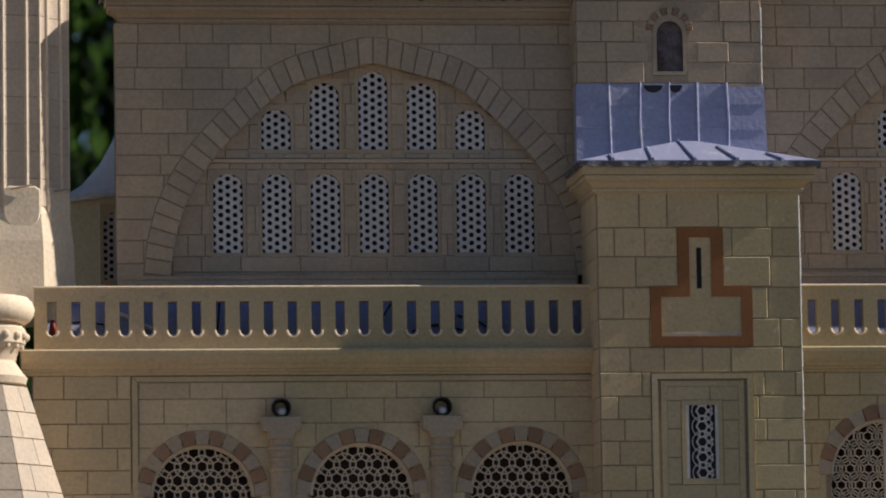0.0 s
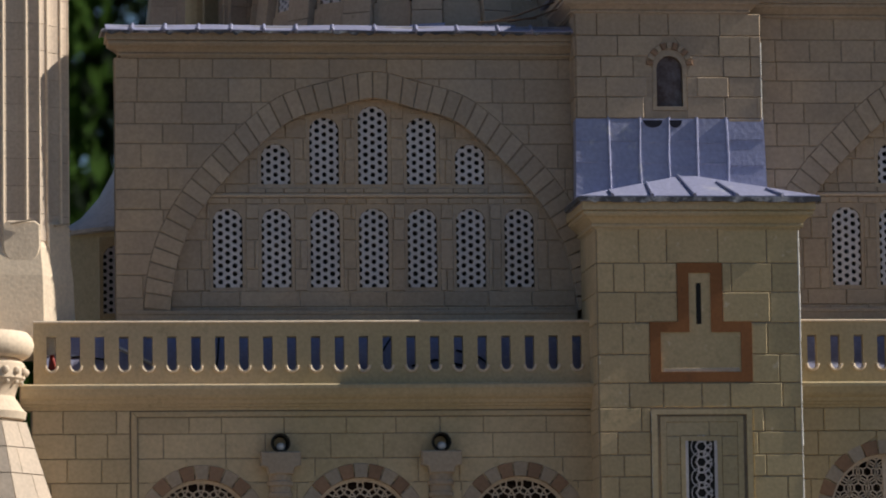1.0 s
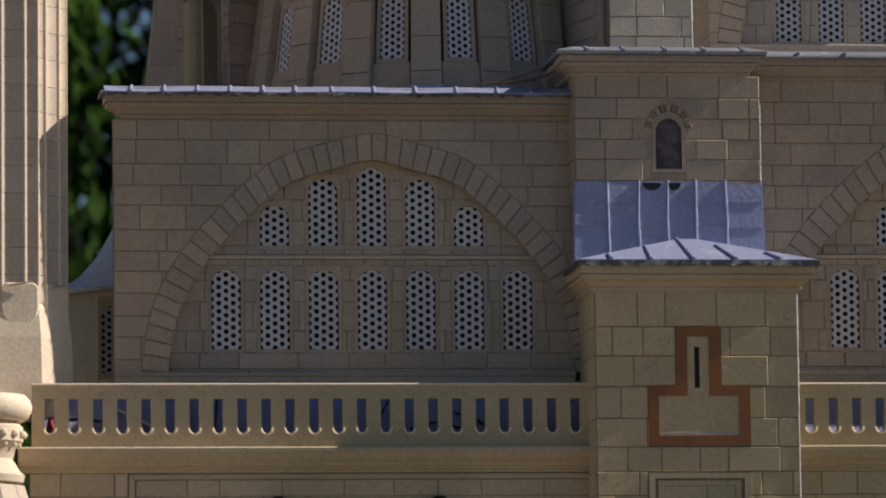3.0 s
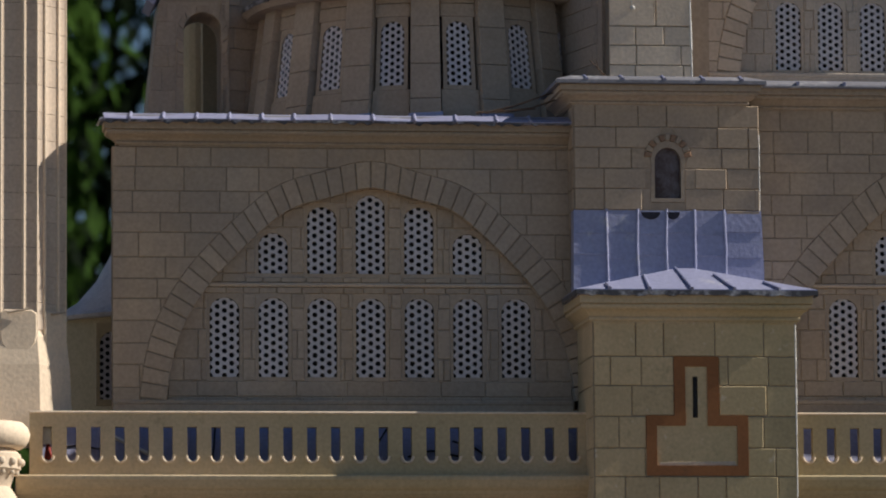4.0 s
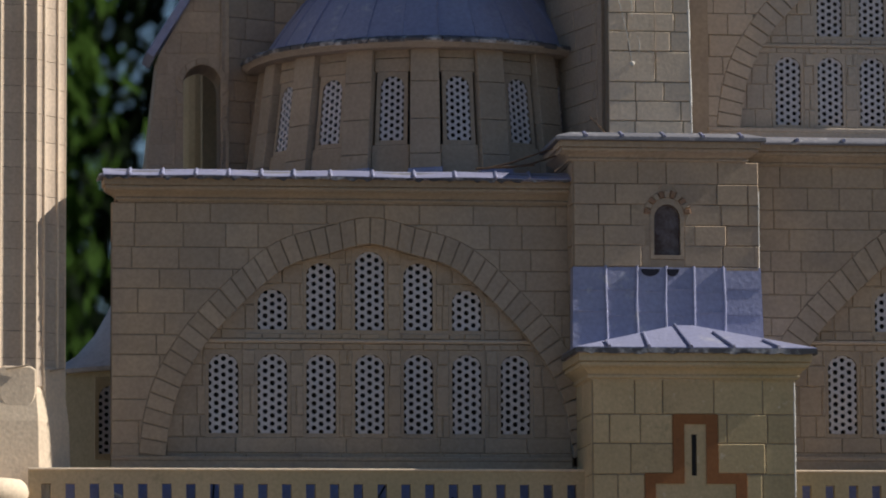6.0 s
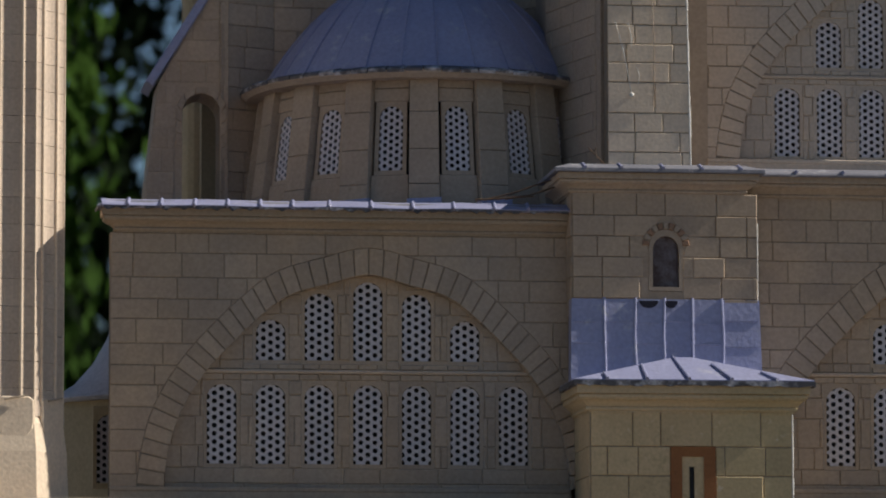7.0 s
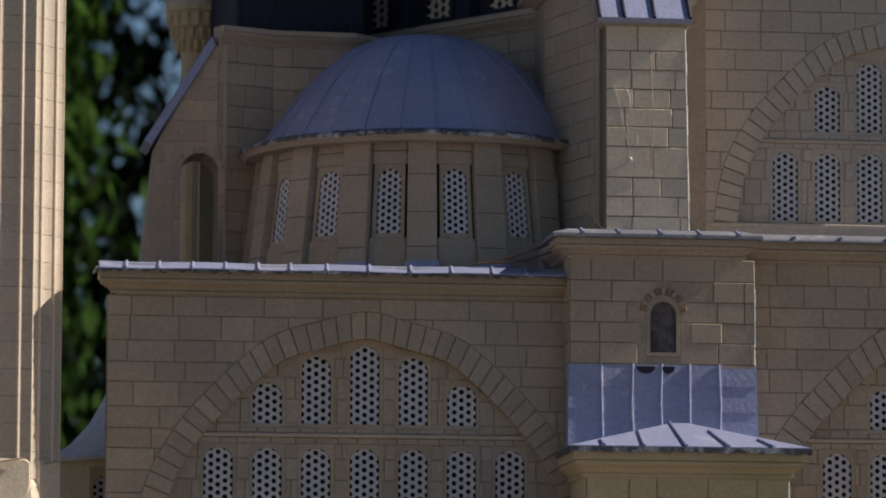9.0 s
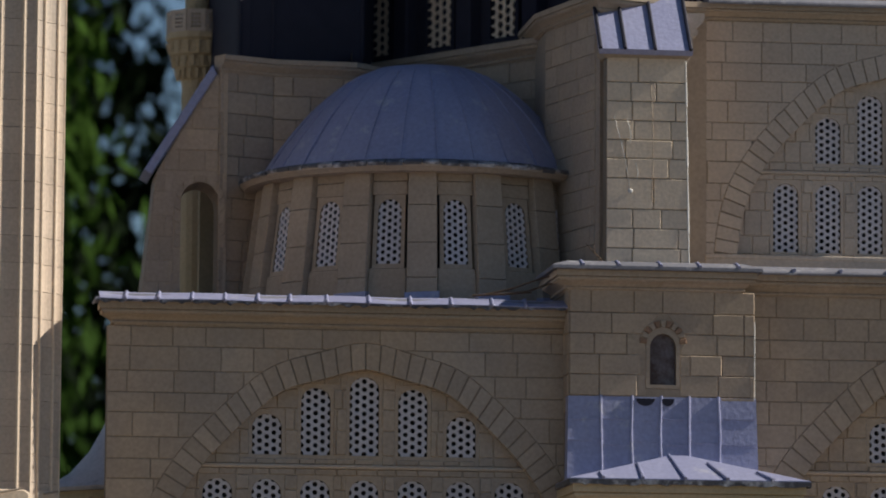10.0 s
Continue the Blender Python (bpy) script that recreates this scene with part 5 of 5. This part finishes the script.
for q in range(8):
    z1, z0 = -2.55 - 0.46 * q, -2.55 - 0.46 * (q + 1)
    r0, r1 = 0.92 + 0.33 * (-2.55 - z0), 0.92 + 0.33 * (-2.55 - z1)
    for k in range(8):
        shift = 0.35 if q % 2 else 0.62
        for s0, s1 in ((0.0, shift), (shift, 1.0)):
            s0, s1 = s0 + 0.008, s1 - 0.008
            bm = bmesh.new()
            loops = []
            for push in (0.025, -0.1):
                loops.append([bm.verts.new(Vector(corner(k, r + push, z, BX, BY)).lerp(Vector(corner(k + 1, r + push, z, BX, BY)), s)) for r, s, z in ((r0, s0, z0 + 0.008), (r0, s1, z0 + 0.008), (r1, s1, z1 - 0.008), (r1, s0, z1 - 0.008))])
            bm.faces.new(loops[0])
            for i in range(4):
                j = (i + 1) % 4
                bm.faces.new((loops[0][i], loops[1][i], loops[1][j], loops[0][j]))
            part("base_stone", bm, STONE_PALE, mina)

# ---- side pavilion beyond the bay ----
pav = thing("side_pavilion", (-5.0, 5.0, -40.1), "small yellow pavilion with flared lead roof", "pavilion")
bm = bmesh.new()
lathe(bm, [(1.9, -40.1), (1.9, 1.42)], -4.6, 5.0, 8, radians(22.5))
part("wall", bm, STONE_WARM, pav)
bm = bmesh.new()
lathe(bm, [(2.0, 1.36), (2.05, 1.42), (1.95, 1.5), (1.55, 1.75), (1.2, 2.15), (0.95, 2.6), (0.7, 3.2), (0.05, 3.7)], -4.6, 5.0, 32)
part("lead_roof", bm, material("chalky_lead", (0.56, 0.54, 0.57), (0.46, 0.45, 0.49), rough=0.6, grain=110, vary=0.0, streak=0.3, stain=(0.3, 0.29, 0.32), stain_at=(0.55, 0.75)), pav, smooth=True)
pw = Plane(-5.58, 3.08, 0)
sur = part("window", pierced(pw, [(-0.32, -0.3), (0.32, -0.3), (0.32, 1.2), (-0.32, 1.2)], [lancet(0, -0.2, 1.05, 0.5)], -0.16, 0.03), STONE_WARM, pav)
bm = bmesh.new()
slab(bm, pw, [(-0.3, -0.25), (0.3, -0.25), (0.3, 1.1), (-0.3, 1.1)], -0.14, -0.06, 0)
part("window_back", bm, GLOOM, pav)
part("screen", pierced(pw, lancet(0, -0.2, 1.05, 0.49), [ring(0.11 * i, -0.2 + 0.13 * j + (0.065 if i % 2 else 0), 0.042, 8) for i in range(-2, 3) for j in range(11)], -0.02, 0.01), PLASTER, sur)


# ---- trees ----
def tree(x, y, height, spread, seed, mat, sprays=2600, droop=1.0, size=1.0, label="dense dark green conifer"):
    rnd = random.Random(seed)
    th = thing("conifer_tree", (x, y, -LIFT), label, "tree", "trees behind the building")
    bm = bmesh.new()
    tube(bm, (x, y, -LIFT), (x + rnd.uniform(-1, 1), y, -LIFT + height * 0.95), spread * 0.09, 0.1, 10)
    for k in range(40):
        h, a = rnd.uniform(0.12, 0.9), rnd.uniform(0, 2 * math.pi)
        r = spread * (1 - h) ** 0.6 * 0.8
        tube(bm, (x, y, -LIFT + height * h), (x + r * math.cos(a), y + r * math.sin(a), -LIFT + height * h + r * 0.15), 0.3 * (1 - h) + 0.06, 0.04, 5)
    part("trunk", bm, BARK, th)
    vs, fs = [], []
    for k in range(sprays):
        h, a = rnd.random() ** 0.8 * 0.93 + 0.06, rnd.uniform(0, 2 * math.pi)
        r = spread * (1 - h) ** 0.6 * rnd.uniform(0.35, 1.05) * (1 + 0.25 * math.sin(3 * a + 9 * h))
        c = Vector((x + r * math.cos(a), y + r * math.sin(a), -LIFT + height * h))
        for q in range(16):
            s = rnd.uniform(0.15, 0.42) * size
            d = Vector((rnd.gauss(0, 0.5), rnd.gauss(0, 0.5), rnd.gauss(0.7 * droop, 0.5))).normalized() * s * 1.7
            w = d.cross(Vector((rnd.gauss(0, 1), rnd.gauss(0, 1), rnd.gauss(0, 1)))).normalized() * s * 0.3
            o = c + Vector((rnd.gauss(0, 0.6), rnd.gauss(0, 0.6), rnd.gauss(0, 0.9 * droop))) * size
            i = len(vs)
            vs += [o - d * 0.5, o + w, o + d * 0.5, o - w]
            fs.append((i, i + 1, i + 2, i + 3))
    o = ORIGIN[th.name]
    me = bpy.data.meshes.new("crown")
    me.from_pydata([tuple((v - o) * K) for v in vs], [], fs)
    me.materials.append(mat)
    ob = new("crown", me)
    ob.parent = th
    ob["kind"] = "stuff"


tree(-8.6, 48, 70, 9.5, 1, LEAF, 3000, 1.6, 1.5)
tree(-9.0, 62, 95, 14, 2, LEAF_SHADED, 2500, 1.0, 2.3)
tree(7.0, 66, 90, 13, 3, LEAF_SHADED, 1800, 1.0, 2.0)
tree(-24.0, 60, 80, 13, 4, LEAF_SHADED, 2500)
tree(-14.0, 100, 120, 22, 6, LEAF_SHADED, 900, 1.0, 2.4)

# ---- small clutter ----
tw = thing("dry_twig", (2.75, -0.2, 5.28), "thin dry twig caught on the ledge", "twig")
bm = bmesh.new()
tube(bm, (3.0, -0.3, 5.31), (2.72, -0.2, 5.62), 0.016, 0.008, 5)
tube(bm, (2.86, -0.25, 5.46), (2.84, -0.25, 5.62), 0.008, 0.004, 5)
part("stem", bm, TWIG, tw)

for pts in (((0.9, 0.15, 4.7), (1.4, 0.1, 4.82), (1.9, 0.05, 5.0), (2.25, 0.0, 5.1)), ((1.25, 0.12, 4.72), (1.7, 0.05, 4.78), (2.2, 0.0, 4.95)), ((0.7, 0.0, 4.68), (1.2, -0.1, 4.7), (1.75, -0.12, 4.74))):
    twig = thing("dry_twig", pts[0], "brown dry twig lying on the lead roof", "twig", "dry twigs on the roof")
    bm = bmesh.new()
    for i, (p, q) in enumerate(zip(pts, pts[1:])):
        tube(bm, p, q, 0.022 - 0.004 * i, 0.018 - 0.004 * i, 5)
    part("stem", bm, TWIG, twig)

pot = thing("red_lantern", (-6.95, -0.62, -1.95), "small red and white garden lantern behind the balustrade", "lantern")
bm = bmesh.new()
lathe(bm, [(0.06, -1.95), (0.085, -1.9), (0.07, -1.5), (0.05, -1.38), (0.03, -1.3)], -6.93, -0.62, 14)
part("body", bm, REDPAINT, pot, smooth=True)
bm = bmesh.new()
lathe(bm, [(0.1, -1.3), (0.11, -1.25), (0.1, -1.0), (0.05, -0.95)], -6.93, -0.62, 14)
part("top", bm, WHITEPAINT, pot, smooth=True)


def on_lead(x, z):
    """A place on the sloping lead behind the balustrade."""
    return (x, (z + 1.9) / 1.35 - 0.745, z)


# white strip that paints in a streak of sun on the lead
lath = thing("sunlit_streak", on_lead(-5.5, -1.3), "white strip standing in for a sunlit streak on the lead roof", "lath")
bm = bmesh.new()
tube(bm, on_lead(-5.92, -1.05), on_lead(-5.08, -1.5), 0.036, 0.036, 4)
part("lath_strip", bm, WHITEPAINT, lath)
for pts in (((-3.98, -0.95), (-4.02, -1.3), (-4.08, -1.62)), ((-1.3, -1.45), (-1.1, -1.2), (-0.95, -0.98)), ((-0.62, -1.5), (-0.2, -1.38), (0.35, -1.5)), ((-6.75, -1.32), (-6.4, -1.3), (-6.0, -1.36)), ((0.2, -1.2), (0.6, -1.34), (0.9, -1.6))):
    cable = thing("black_cable", on_lead(*pts[0]), "thin black cable loose on the lead roof", "cable", "loose cables")
    bm = bmesh.new()
    for p, q in zip(pts, pts[1:]):
        tube(bm, on_lead(*p), on_lead(*q), 0.017, 0.017, 6)
    part("wire", bm, BLACK, cable, smooth=True)


def worn_edge(parent, plane, u, z0, z1, d, w=0.016, lean=0.0, seed=1):
    """A rounded arris in white, painting a sunlit rim along it, in uneven lengths."""
    rnd = random.Random(seed)
    z = z0
    while z < z1 - 0.05:
        h = min(rnd.uniform(0.25, 0.6), z1 - z)
        bm = bmesh.new()
        q = rnd.uniform(0.7, 1.2) * w
        a, c = plane(u - lean * (z - z0), d, z), plane(u - lean * (z + h - z0), d, z + h - 0.012)
        tube(bm, a, c, q, q * rnd.uniform(0.7, 1.1), 8)
        part("worn_edge", bm, WHITEPAINT, parent, smooth=True)
        z += h


worn_edge(pier, PIER, 6.075, -6.0, 0.76, 0.012, 0.017, 0.0, 1)
worn_edge(pier, PIER, 3.415, -6.0, -2.4, 0.03, 0.011, 0.0, 2)
worn_edge(tower, T1, 5.685, 2.87, 4.3, 0.018, 0.012, 0.0, 3)
worn_edge(up_t, T2, 4.712, 5.3, 9.1, 0.015, 0.02, 0.0185, 4)
web = thing("cobweb", (3.9, 0.55, 6.5), "old cobweb threads on the buttress face", "cobweb")
for p, q in (((3.33, 8.05), (3.62, 6.72)), ((3.57, 8.0), (3.62, 7.55)), ((4.0, 8.72), (4.02, 6.5)), ((3.75, 6.9), (3.72, 7.2))):
    bm = bmesh.new()
    last = None
    for i in range(7):
        s = i / 6
        v = (p[0] + (q[0] - p[0]) * s + 0.03 * math.sin(3 * s), 0.555 - 0.02 * math.sin(math.pi * s), p[1] + (q[1] - p[1]) * s)
        if last:
            tube(bm, last, v, 0.007, 0.007, 5)
        last = v
    part("thread", bm, WHITEPAINT if p[0] != 4.0 else STONE, web)
bm = bmesh.new()
bmesh.ops.create_icosphere(bm, subdivisions=2, radius=0.045, matrix=Matrix.Translation((3.63, 0.55, 6.7)))
for v in bm.verts:
    v.co += Vector((1, 1, 1)) * 0.012 * noise.noise(v.co * 30)
part("tuft", bm, WHITEPAINT, web)
